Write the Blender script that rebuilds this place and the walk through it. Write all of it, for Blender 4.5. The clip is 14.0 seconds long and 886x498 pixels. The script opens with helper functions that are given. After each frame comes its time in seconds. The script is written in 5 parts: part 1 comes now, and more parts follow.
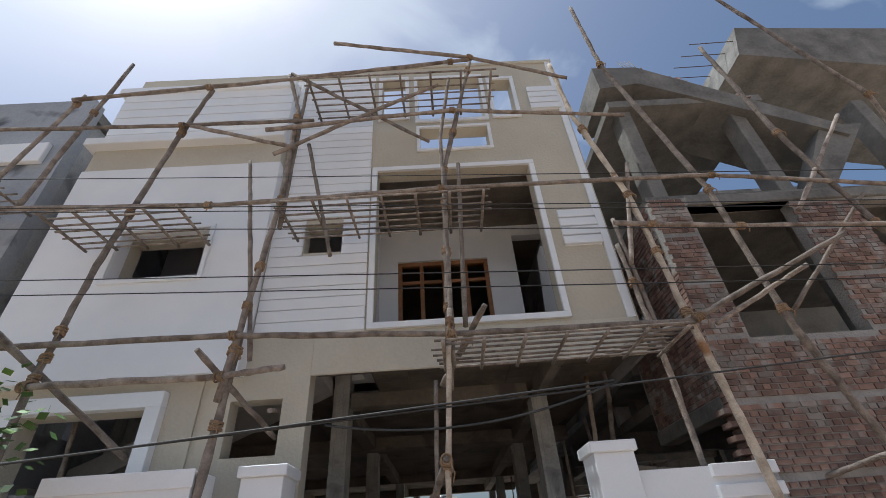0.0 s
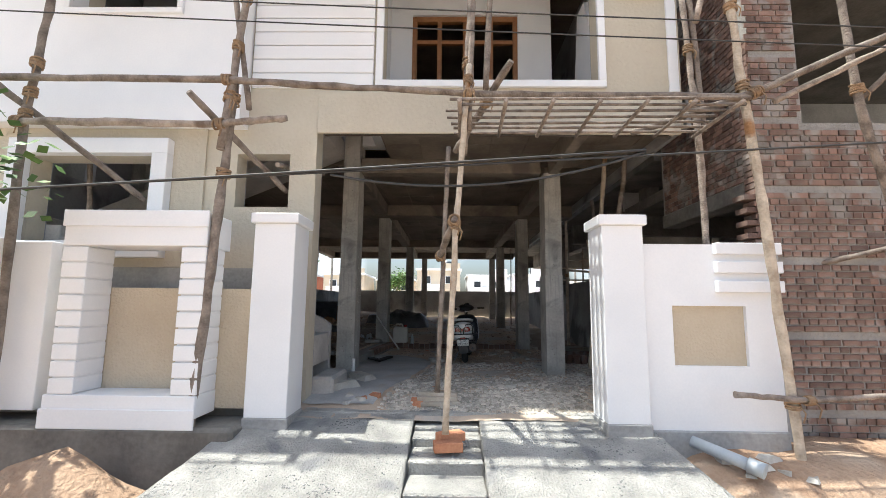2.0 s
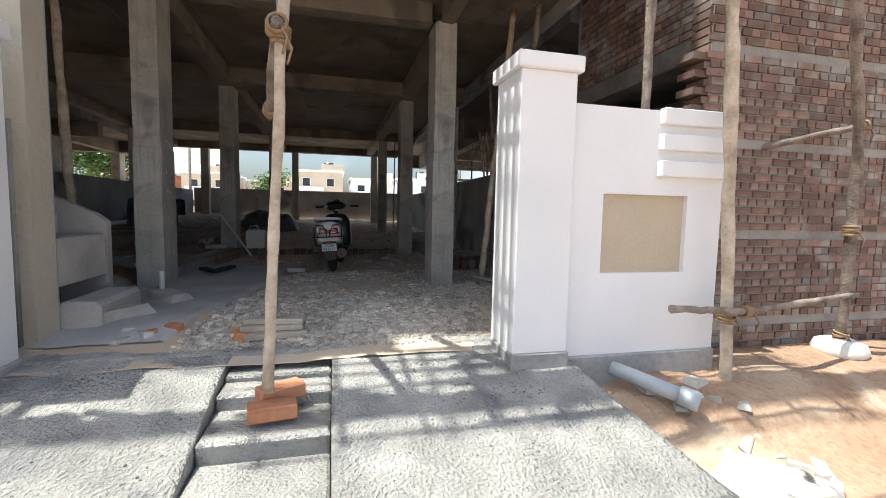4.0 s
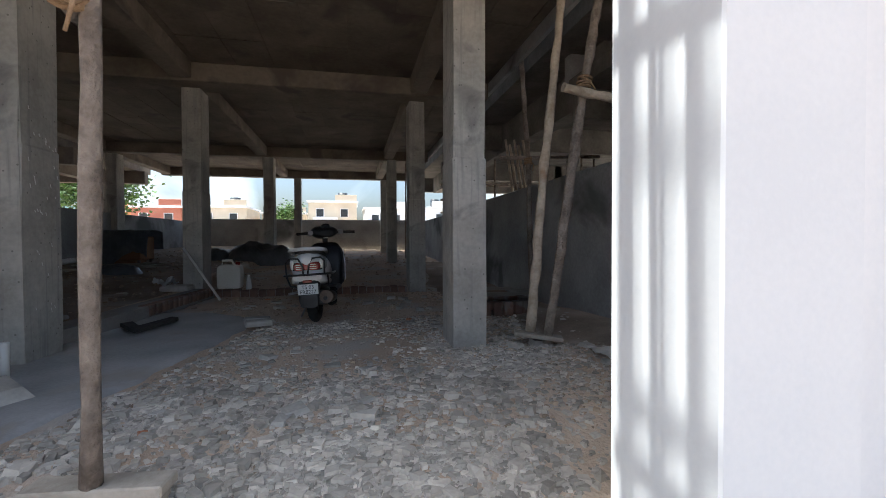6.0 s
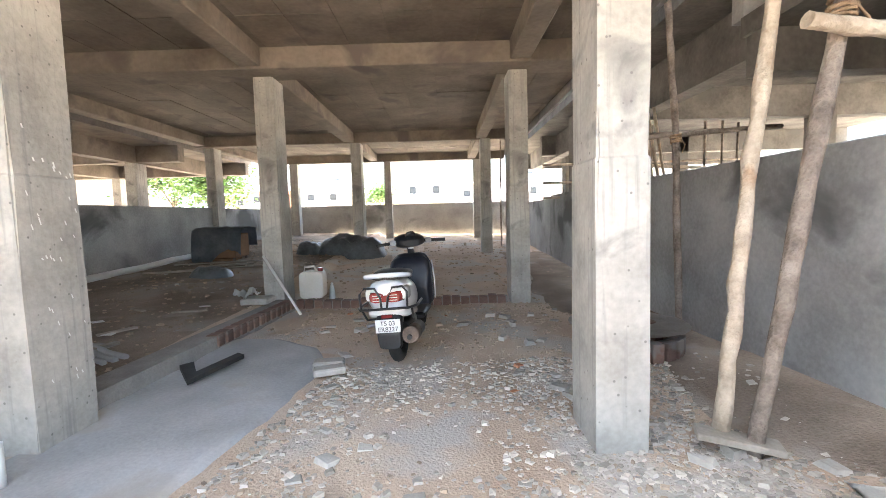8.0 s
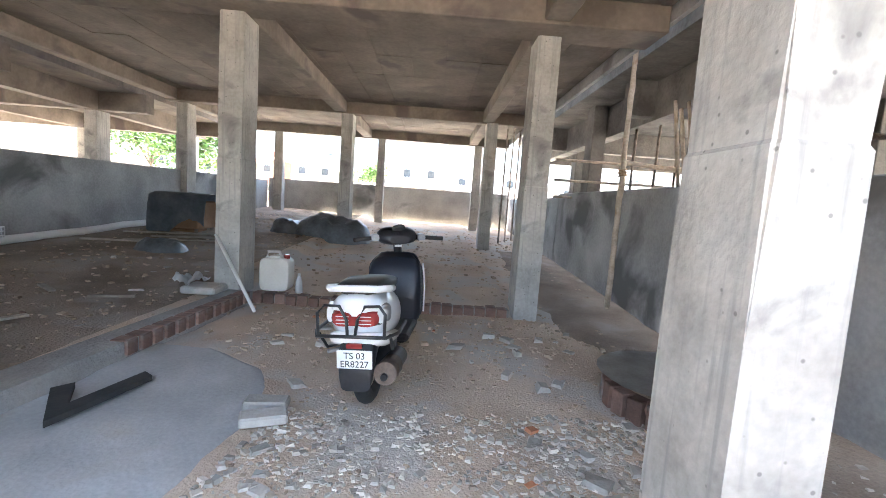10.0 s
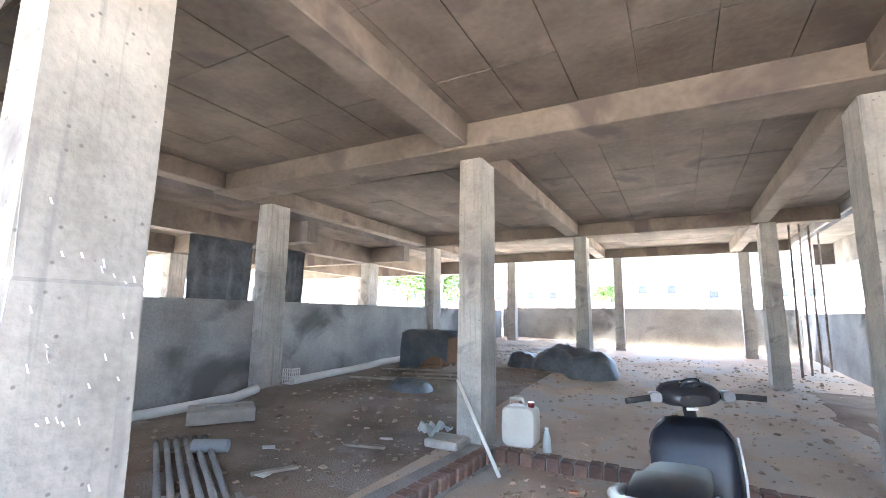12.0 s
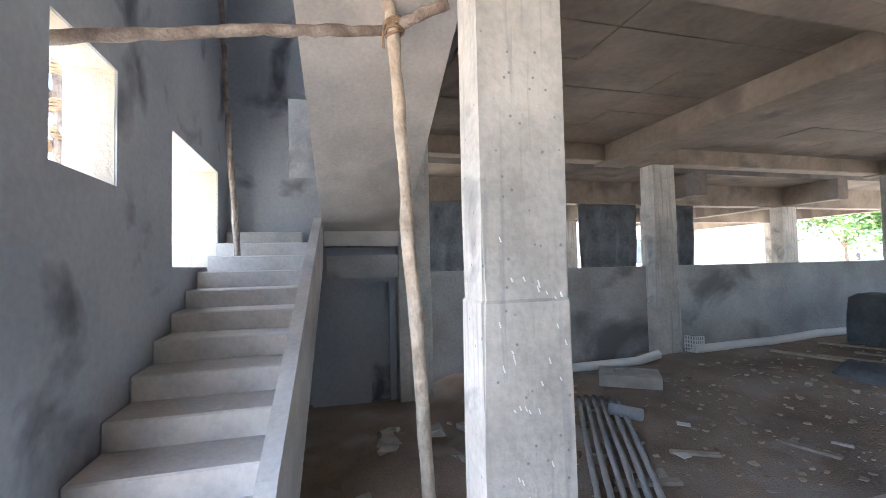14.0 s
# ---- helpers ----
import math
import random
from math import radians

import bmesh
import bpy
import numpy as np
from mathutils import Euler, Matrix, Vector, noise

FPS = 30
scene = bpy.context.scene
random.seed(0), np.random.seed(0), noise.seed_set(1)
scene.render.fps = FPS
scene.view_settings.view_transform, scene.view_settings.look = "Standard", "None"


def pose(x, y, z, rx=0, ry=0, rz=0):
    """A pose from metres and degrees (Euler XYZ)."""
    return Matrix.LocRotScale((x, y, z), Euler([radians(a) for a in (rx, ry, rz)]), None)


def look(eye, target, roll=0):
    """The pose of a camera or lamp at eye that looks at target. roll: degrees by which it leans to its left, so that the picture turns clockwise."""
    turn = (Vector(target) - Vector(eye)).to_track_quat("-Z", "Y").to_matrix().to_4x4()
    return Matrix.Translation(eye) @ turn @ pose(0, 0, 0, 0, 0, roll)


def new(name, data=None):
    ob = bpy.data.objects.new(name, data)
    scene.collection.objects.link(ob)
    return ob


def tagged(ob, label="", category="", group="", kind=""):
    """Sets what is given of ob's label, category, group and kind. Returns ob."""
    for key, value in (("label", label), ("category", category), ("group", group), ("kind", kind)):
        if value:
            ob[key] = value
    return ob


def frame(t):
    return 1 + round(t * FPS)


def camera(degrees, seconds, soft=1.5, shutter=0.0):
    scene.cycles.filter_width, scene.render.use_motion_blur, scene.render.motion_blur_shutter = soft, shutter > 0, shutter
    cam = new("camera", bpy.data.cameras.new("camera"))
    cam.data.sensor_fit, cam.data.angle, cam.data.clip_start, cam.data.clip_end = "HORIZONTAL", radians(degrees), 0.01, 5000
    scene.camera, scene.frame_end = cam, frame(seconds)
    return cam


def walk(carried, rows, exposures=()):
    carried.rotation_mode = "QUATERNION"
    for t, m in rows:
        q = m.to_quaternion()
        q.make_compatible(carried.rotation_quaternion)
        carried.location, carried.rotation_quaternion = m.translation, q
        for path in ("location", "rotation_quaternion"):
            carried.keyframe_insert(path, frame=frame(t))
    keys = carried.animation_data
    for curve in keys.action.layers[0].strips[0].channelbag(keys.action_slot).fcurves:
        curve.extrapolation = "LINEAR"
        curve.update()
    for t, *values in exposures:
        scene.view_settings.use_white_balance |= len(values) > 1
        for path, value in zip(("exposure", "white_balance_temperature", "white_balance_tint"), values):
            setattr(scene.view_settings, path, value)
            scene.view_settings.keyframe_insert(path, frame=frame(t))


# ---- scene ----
cam = camera(90.2, 14.0, 0.85)
PATH = [
    (0, (1.217, 0.687, 0.964), (1.268, 2.332, 2.101), -4.3),
    (0.5, (1.208, 0.704, 0.978), (1.179, 2.44, 1.97), -2.9),
    (1, (1.186, 0.73, 1.01), (1.125, 2.61, 1.687), -2.0),
    (1.5, (1.178, 0.793, 1.0), (1.095, 2.712, 1.559), -0.6),
    (1.6, (1.183, 0.812, 0.993), (1.096, 2.745, 1.5), 0.2),
    (2, (1.208, 1.054, 0.906), (1.174, 3.037, 1.157), 0.6),
    (2.5, (1.188, 1.387, 0.817), (1.166, 3.385, 0.891), 3.5),
    (3, (1.162, 1.685, 0.805), (1.415, 3.666, 0.702), 2.3),
    (3.2, (1.231, 1.821, 0.775), (1.723, 3.753, 0.616), 2.7),
    (5.3, (1.611, 3.448, 0.865), (2.029, 5.398, 0.72), -1.0),
    (5.5, (1.648, 3.585, 0.883), (2.056, 5.541, 0.796), -0.2),
    (6, (1.808, 4.096, 0.744), (2.216, 6.053, 0.707), -0.2),
    (6.5, (1.762, 4.482, 0.835), (2.183, 6.437, 0.81), -0.4),
    (7, (1.758, 4.754, 1.033), (2.185, 6.706, 0.95), -1.8),
    (7.5, (1.834, 4.977, 1.051), (1.912, 6.975, 0.999), -4.0),
    (7.7, (1.849, 5.05, 1.09), (1.875, 7.045, 0.957), -3.0),
    (9.8, (1.745, 5.99, 1.1), (1.803, 7.98, 0.9), 4.2),
    (10, (1.776, 6.105, 1.134), (1.825, 8.093, 0.921), 4.1),
    (10.5, (1.796, 6.328, 1.171), (1.724, 8.325, 1.102), 1.0),
    (11, (1.713, 6.548, 1.163), (1.425, 8.527, 1.173), 1.5),
    (11.5, (1.543, 6.621, 1.203), (0.995, 8.527, 1.462), 2.5),
    (12, (1.486, 6.669, 1.252), (0.56, 8.417, 1.544), 0.8),
    (12.5, (1.316, 6.744, 1.273), (-0.228, 7.983, 1.559), 3.2),
    (13, (1.369, 6.681, 1.411), (-0.466, 7.461, 1.573), 0.2),
    (13.5, (1.388, 6.608, 1.445), (-0.533, 7.154, 1.543), -1.6),
    (14, (1.409, 6.602, 1.47), (-0.517, 7.135, 1.545), -1.3),
]
EXPOSURES = [(0, -0.4, 5700, 5), (0.5, 0.1, 5900, 5), (1, 0.65, 6000, 5), (1.5, 0.85, 6050, 5), (3.2, 0.62, 6250, 5), (5.3, 0.85, 6000, 5), (6, 0.85, 5900, 5), (6.5, 1.3, 6000, 5), (7, 2.3, 6300, 5), (7.5, 3.4, 6500, 5), (10, 3.7, 5900, 5), (10.5, 3.85, 5700, 5), (11, 4.4, 5550, 5), (12, 4.35, 5550, 5), (13, 3.8, 5500, 5), (14, 3.75, 5500, 5)]
walk(cam, [(t, look(eye, target, roll)) for t, eye, target, roll in PATH], EXPOSURES)

# ---- light ----
SUN_WAY = Vector((-0.33, 0.012, 0.93)).normalized()
world = bpy.data.worlds.new("sky")
scene.world = world
world.use_nodes = True
sky = world.node_tree.nodes.new("ShaderNodeTexSky")
sky.sky_type, sky.sun_disc = "NISHITA", False
sky.sun_elevation = math.asin(SUN_WAY.z)
sky.sun_rotation = math.atan2(SUN_WAY.x, SUN_WAY.y)
sky.dust_density = 4.5
# thin white clouds
wn, wl = world.node_tree.nodes, world.node_tree.links
wco, wno, wrp, wmx = wn.new("ShaderNodeTexCoord"), wn.new("ShaderNodeTexNoise"), wn.new("ShaderNodeValToRGB"), wn.new("ShaderNodeMix")
wno.inputs["Scale"].default_value, wno.inputs["Detail"].default_value, wno.inputs["Distortion"].default_value = 3.2, 8, 0.5
wrp.color_ramp.elements[0].position, wrp.color_ramp.elements[1].position = 0.50, 0.68
wrp.color_ramp.elements[1].color = (0.8, 0.8, 0.8, 1)
wmx.data_type = "RGBA"
wmx.inputs[7].default_value = (6.4, 6.6, 6.9, 1)
wl.new(wco.outputs["Generated"], wno.inputs["Vector"])
wl.new(wno.outputs[0], wrp.inputs[0])
wl.new(wrp.outputs[0], wmx.inputs[0])
wl.new(sky.outputs[0], wmx.inputs[6])
wl.new(wmx.outputs[2], wn["Background"].inputs[0])
world.node_tree.nodes["Background"].inputs[1].default_value = 0.155
sun = new("sun", bpy.data.lights.new("sun", "SUN"))
sun.data.energy, sun.data.angle, sun.data.color = 5.0, radians(0.6), (1.0, 0.95, 0.86)
sun.matrix_world = look(SUN_WAY * 30, (0, 0, 0))

# ---- materials ----


def mat(name, a, b, scale=3.0, fine=40.0, rough=0.85, bump=0.25, dist=0.01, metal=0.0, vary=0.0, stain=None, stain_scale=0.8, stain_at=0.55):
    """Two-scale noise between colours a and b, fine bump, optional stains and change from object to object."""
    m = bpy.data.materials.new(name)
    m.use_nodes = True
    nt = m.node_tree
    n, l = nt.nodes, nt.links
    bsdf = n["Principled BSDF"]
    bsdf.inputs["Roughness"].default_value, bsdf.inputs["Metallic"].default_value = rough, metal
    co = n.new("ShaderNodeTexCoord")
    big, small = n.new("ShaderNodeTexNoise"), n.new("ShaderNodeTexNoise")
    big.inputs["Scale"].default_value, big.inputs["Detail"].default_value = scale, 6
    small.inputs["Scale"].default_value, small.inputs["Detail"].default_value = fine, 4
    l.new(co.outputs["Object"], big.inputs["Vector"])
    l.new(co.outputs["Object"], small.inputs["Vector"])
    add = n.new("ShaderNodeMath")
    add.operation = "MULTIPLY_ADD"
    add.inputs[1].default_value = 0.35
    l.new(small.outputs[0], add.inputs[0])
    l.new(big.outputs[0], add.inputs[2])
    ramp = n.new("ShaderNodeValToRGB")
    ramp.color_ramp.elements[0].position, ramp.color_ramp.elements[1].position = 0.48, 0.88
    ramp.color_ramp.elements[0].color, ramp.color_ramp.elements[1].color = (*a, 1), (*b, 1)
    l.new(add.outputs[0], ramp.inputs[0])
    out = ramp.outputs[0]
    if stain:
        sn = n.new("ShaderNodeTexNoise")
        sn.inputs["Scale"].default_value, sn.inputs["Detail"].default_value, sn.inputs["Distortion"].default_value = stain_scale, 7, 0.4
        l.new(co.outputs["Object"], sn.inputs["Vector"])
        sr = n.new("ShaderNodeValToRGB")
        sr.color_ramp.elements[0].position, sr.color_ramp.elements[1].position = stain_at, stain_at + 0.1
        l.new(sn.outputs[0], sr.inputs[0])
        mx = n.new("ShaderNodeMix")
        mx.data_type = "RGBA"
        l.new(sr.outputs[0], mx.inputs[0])
        l.new(out, mx.inputs[6])
        mx.inputs[7].default_value = (*stain, 1)
        out = mx.outputs[2]
    if vary:
        info = n.new("ShaderNodeObjectInfo")
        hs = n.new("ShaderNodeHueSaturation")
        mr = n.new("ShaderNodeMapRange")
        mr.inputs[3].default_value, mr.inputs[4].default_value = 1 - vary, 1 + vary
        l.new(info.outputs["Random"], mr.inputs[0])
        l.new(mr.outputs[0], hs.inputs["Value"])
        l.new(out, hs.inputs["Color"])
        out = hs.outputs[0]
    l.new(out, bsdf.inputs["Base Color"])
    bp = n.new("ShaderNodeBump")
    bp.inputs["Strength"].default_value, bp.inputs["Distance"].default_value = bump, dist
    l.new(small.outputs[0], bp.inputs["Height"])
    l.new(bp.outputs[0], bsdf.inputs["Normal"])
    return m


def island_vary(m, amount=0.25):
    """Lets joined pieces differ in tone, one from the next."""
    nt = m.node_tree
    bsdf = nt.nodes["Principled BSDF"]
    src = bsdf.inputs["Base Color"].links[0].from_socket
    geo, hs, mr = nt.nodes.new("ShaderNodeNewGeometry"), nt.nodes.new("ShaderNodeHueSaturation"), nt.nodes.new("ShaderNodeMapRange")
    mr.inputs[3].default_value, mr.inputs[4].default_value = 1 - amount, 1 + amount
    nt.links.new(geo.outputs["Random Per Island"], mr.inputs[0])
    nt.links.new(mr.outputs[0], hs.inputs["Value"])
    nt.links.new(src, hs.inputs["Color"])
    nt.links.new(hs.outputs[0], bsdf.inputs["Base Color"])
    return m


def streaked(m, tone, across=26.0, along=1.3, at=0.56):
    """Runs of cement slurry down a surface, and small air holes."""
    nt = m.node_tree
    n, l = nt.nodes, nt.links
    bsdf = n["Principled BSDF"]
    src = bsdf.inputs["Base Color"].links[0].from_socket
    co, mp, no, rp, mx = n.new("ShaderNodeTexCoord"), n.new("ShaderNodeMapping"), n.new("ShaderNodeTexNoise"), n.new("ShaderNodeValToRGB"), n.new("ShaderNodeMix")
    mp.inputs["Scale"].default_value = (across, across, along)
    no.inputs["Scale"].default_value, no.inputs["Detail"].default_value = 1.0, 5
    rp.color_ramp.elements[0].position, rp.color_ramp.elements[1].position = at, at + 0.12
    rp.color_ramp.elements[1].color = (0.6, 0.6, 0.6, 1)
    mx.data_type = "RGBA"
    l.new(co.outputs["Object"], mp.inputs["Vector"])
    l.new(mp.outputs[0], no.inputs["Vector"])
    l.new(no.outputs[0], rp.inputs[0])
    l.new(rp.outputs[0], mx.inputs[0])
    l.new(src, mx.inputs[6])
    mx.inputs[7].default_value = (*tone, 1)
    vo, vr, m2 = n.new("ShaderNodeTexVoronoi"), n.new("ShaderNodeValToRGB"), n.new("ShaderNodeMix")
    vo.inputs["Scale"].default_value = 17
    vr.color_ramp.elements[0].position, vr.color_ramp.elements[1].position = 0.07, 0.13
    vr.color_ramp.elements[0].color, vr.color_ramp.elements[1].color = (0.75, 0.75, 0.75, 1), (0, 0, 0, 1)
    m2.data_type = "RGBA"
    l.new(co.outputs["Object"], vo.inputs["Vector"])
    l.new(vo.outputs[0], vr.inputs[0])
    l.new(vr.outputs[0], m2.inputs[0])
    l.new(mx.outputs[2], m2.inputs[6])
    m2.inputs[7].default_value = (0.16, 0.155, 0.145, 1)
    l.new(m2.outputs[2], bsdf.inputs["Base Color"])
    return m


WHITE = mat("white_paint", (0.76, 0.77, 0.79), (0.84, 0.84, 0.85), 1.5, 60, 0.7, 0.12, 0.004, stain=(0.66, 0.66, 0.66), stain_scale=0.7, stain_at=0.66)
BEIGE = mat("beige_texture_paint", (0.50, 0.45, 0.36), (0.58, 0.53, 0.43), 1.2, 28, 0.85, 0.8, 0.012)
SAND_PANEL = mat("sand_texture_paint", (0.50, 0.42, 0.31), (0.58, 0.50, 0.38), 2.0, 45, 0.9, 0.9, 0.012)
# Old dark concrete; tone lowered further for shade on the house next door.
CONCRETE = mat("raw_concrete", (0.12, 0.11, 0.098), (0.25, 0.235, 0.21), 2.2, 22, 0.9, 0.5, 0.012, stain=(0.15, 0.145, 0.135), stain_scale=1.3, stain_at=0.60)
COLUMN_C = mat("column_concrete", (0.33, 0.315, 0.285), (0.55, 0.53, 0.485), 3.5, 34, 0.92, 0.45, 0.008, stain=(0.21, 0.205, 0.195), stain_scale=2.6, stain_at=0.585)
streaked(COLUMN_C, (0.27, 0.265, 0.255))
# Ceiling concrete, its tone lowered to stand in for shade under the slab.
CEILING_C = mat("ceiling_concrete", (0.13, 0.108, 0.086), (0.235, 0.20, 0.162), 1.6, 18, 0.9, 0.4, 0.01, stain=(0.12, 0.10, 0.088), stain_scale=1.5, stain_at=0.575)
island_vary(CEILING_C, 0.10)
CEMENT = mat("cement_plaster", (0.25, 0.247, 0.24), (0.46, 0.455, 0.445), 1.4, 34, 0.9, 0.25, 0.006, stain=(0.145, 0.145, 0.14), stain_scale=1.0, stain_at=0.555)
# Bluish cement; in the stairwell the blue stands in for sky light.
BLUE_CEMENT = mat("stair_cement_plaster", (0.27, 0.285, 0.31), (0.40, 0.415, 0.44), 0.8, 26, 0.88, 0.3, 0.008, stain=(0.10, 0.105, 0.115), stain_scale=1.3, stain_at=0.57)
STEP_C = mat("step_cement", (0.38, 0.36, 0.335), (0.56, 0.53, 0.495), 2.5, 40, 0.9, 0.3, 0.006)
RAMP_C = mat("grooved_ramp_concrete", (0.31, 0.30, 0.28), (0.56, 0.54, 0.50), 3.5, 62, 0.95, 1.0, 0.045, stain=(0.25, 0.25, 0.25), stain_scale=2.4, stain_at=0.56)
SOIL = mat("bare_soil", (0.45, 0.34, 0.25), (0.66, 0.535, 0.415), 1.1, 70, 0.95, 0.8, 0.012, stain=(0.52, 0.475, 0.42), stain_scale=1.3, stain_at=0.50)
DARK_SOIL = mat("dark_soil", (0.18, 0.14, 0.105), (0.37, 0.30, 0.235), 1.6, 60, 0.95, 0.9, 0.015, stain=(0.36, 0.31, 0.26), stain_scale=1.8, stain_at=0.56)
EARTH = mat("red_earth", (0.30, 0.185, 0.115), (0.47, 0.33, 0.225), 1.5, 24, 0.95, 1.0, 0.03, stain=(0.50, 0.39, 0.29), stain_scale=1.0, stain_at=0.56)
PATCH = mat("fresh_screed", (0.34, 0.335, 0.325), (0.52, 0.51, 0.50), 2.0, 50, 0.88, 0.4, 0.006, stain=(0.42, 0.38, 0.33), stain_scale=1.6, stain_at=0.56)
STONE_DARK = island_vary(mat("grey_chippings", (0.15, 0.15, 0.15), (0.34, 0.335, 0.325), 5, 60, 0.92, 0.4, 0.004), 0.4)
STONE = island_vary(mat("crushed_stone", (0.36, 0.32, 0.27), (0.58, 0.53, 0.46), 5, 60, 0.92, 0.4, 0.004), 0.35)
LUMP = mat("concrete_lump", (0.36, 0.335, 0.295), (0.52, 0.49, 0.44), 6, 60, 0.92, 0.5, 0.006, vary=0.2)
GRIT = island_vary(mat("tan_grit", (0.33, 0.25, 0.18), (0.50, 0.40, 0.30), 5, 60, 0.95, 0.4, 0.004), 0.3)
BRICK = mat("clay_brick", (0.15, 0.095, 0.075), (0.26, 0.16, 0.125), 7, 60, 0.92, 0.6, 0.006, vary=0.35, stain=(0.27, 0.24, 0.215), stain_scale=4, stain_at=0.50)
BRICK_ALL = island_vary(mat("clay_brick_far", (0.15, 0.095, 0.075), (0.26, 0.16, 0.125), 7, 60, 0.92, 0.6, 0.006, stain=(0.27, 0.24, 0.215), stain_scale=4, stain_at=0.50), 0.35)
ORANGE_BRICK = mat("orange_brick", (0.42, 0.17, 0.09), (0.56, 0.27, 0.15), 8, 60, 0.92, 0.5, 0.006, vary=0.2)
MORTAR = mat("mortar", (0.25, 0.235, 0.215), (0.37, 0.35, 0.325), 4, 40, 0.95, 0.9, 0.012)
POLE = mat("scaffold_wood", (0.14, 0.11, 0.09), (0.36, 0.30, 0.25), 9, 60, 0.9, 1.0, 0.012, vary=0.25, stain=(0.13, 0.095, 0.07), stain_scale=3.5, stain_at=0.6)
PALE_POLE = mat("peeled_wood", (0.34, 0.27, 0.20), (0.62, 0.53, 0.42), 8, 45, 0.85, 0.9, 0.01, stain=(0.30, 0.16, 0.075), stain_scale=3.0, stain_at=0.60)
PLANK = mat("weathered_plank", (0.30, 0.26, 0.21), (0.48, 0.43, 0.36), 5, 50, 0.9, 0.6, 0.006, vary=0.2)
ROPE = mat("coir_rope", (0.22, 0.14, 0.08), (0.38, 0.26, 0.16), 30, 160, 0.95, 1.0, 0.006, vary=0.2)
WOOD_FRAME = mat("varnished_window_wood", (0.24, 0.105, 0.04), (0.36, 0.17, 0.07), 6, 60, 0.5, 0.2, 0.003)
DARK = mat("unlit_opening", (0.02, 0.02, 0.022), (0.035, 0.035, 0.035), 2, 20, 0.9)
STEEL = mat("rebar_steel", (0.10, 0.075, 0.06), (0.20, 0.15, 0.12), 8, 60, 0.6, 0.3, 0.003, metal=0.6)
WIRE = mat("cable_black", (0.02, 0.02, 0.02), (0.04, 0.04, 0.04), 8, 60, 0.6, 0.0)
PVC = mat("grey_pvc", (0.36, 0.40, 0.43), (0.46, 0.49, 0.52), 4, 60, 0.45, 0.1, 0.003)
PVC_WHITE = mat("white_pvc", (0.72, 0.70, 0.66), (0.80, 0.79, 0.76), 4, 60, 0.5, 0.1, 0.003)
TARP = mat("black_tarpaulin", (0.07, 0.08, 0.09), (0.19, 0.21, 0.23), 3, 20, 0.36, 0.6, 0.02)
GREY_TARP = mat("dusty_grey_tarpaulin", (0.13, 0.15, 0.17), (0.27, 0.30, 0.33), 3, 20, 0.45, 0.6, 0.02)
BLUE_TARP = mat("blue_tarpaulin", (0.03, 0.10, 0.28), (0.06, 0.18, 0.42), 3, 20, 0.45, 0.5, 0.02)
SACK = mat("woven_sack", (0.72, 0.70, 0.64), (0.86, 0.84, 0.80), 5, 90, 0.85, 0.7, 0.006, stain=(0.12, 0.11, 0.10), stain_scale=6.0, stain_at=0.61)
CLOTH = mat("dusty_sheet", (0.50, 0.42, 0.32), (0.66, 0.58, 0.47), 4, 60, 0.9, 0.6, 0.01)
CAN = mat("milky_plastic", (0.66, 0.62, 0.55), (0.76, 0.73, 0.67), 4, 40, 0.4, 0.1, 0.004)
CARD = mat("cardboard", (0.24, 0.14, 0.08), (0.36, 0.22, 0.13), 4, 50, 0.9, 0.3, 0.004)
LEAF = mat("leaf_green", (0.035, 0.085, 0.018), (0.12, 0.22, 0.04), 3, 20, 0.55, 0.2, 0.004)
island_vary(LEAF, 0.35)
BARK = mat("bark", (0.11, 0.085, 0.06), (0.22, 0.18, 0.13), 6, 40, 0.95, 1.0, 0.01)
SC_WHITE = mat("scooter_white_paint", (0.74, 0.74, 0.75), (0.80, 0.80, 0.80), 2, 40, 0.22, 0.02, 0.002)
SC_BLACK = mat("scooter_black_plastic", (0.012, 0.012, 0.014), (0.03, 0.03, 0.033), 4, 60, 0.38, 0.1, 0.002)
SC_NAVY = mat("scooter_dark_panel", (0.010, 0.012, 0.02), (0.02, 0.023, 0.033), 3, 40, 0.42, 0.02, 0.002)
SC_SEAT = mat("scooter_seat_vinyl", (0.015, 0.015, 0.016), (0.035, 0.035, 0.036), 6, 120, 0.5, 0.4, 0.002)
SC_RED = mat("tail_lamp_red", (0.22, 0.02, 0.02), (0.32, 0.05, 0.045), 3, 40, 0.15, 0.05, 0.002)
SC_CLEAR = mat("indicator_lens", (0.55, 0.55, 0.55), (0.7, 0.7, 0.68), 3, 40, 0.12, 0.05, 0.002)
SC_METAL = mat("exhaust_metal", (0.30, 0.30, 0.31), (0.45, 0.45, 0.46), 4, 60, 0.35, 0.05, 0.002, metal=0.8)
RUBBER = mat("tyre_rubber", (0.02, 0.02, 0.02), (0.045, 0.043, 0.04), 6, 60, 0.85, 0.3, 0.004)
PLATE_W = mat("number_plate_white", (0.74, 0.74, 0.72), (0.80, 0.80, 0.78), 4, 60, 0.45, 0.02, 0.001)
HOUSE_A = mat("house_orange_paint", (0.52, 0.26, 0.11), (0.62, 0.34, 0.17), 0.6, 8, 0.85, 0.1)
HOUSE_B = mat("house_cream_paint", (0.62, 0.54, 0.42), (0.72, 0.64, 0.52), 0.6, 8, 0.85, 0.1)
HOUSE_C = mat("house_brick_red_paint", (0.42, 0.15, 0.10), (0.52, 0.22, 0.15), 0.6, 8, 0.85, 0.1)
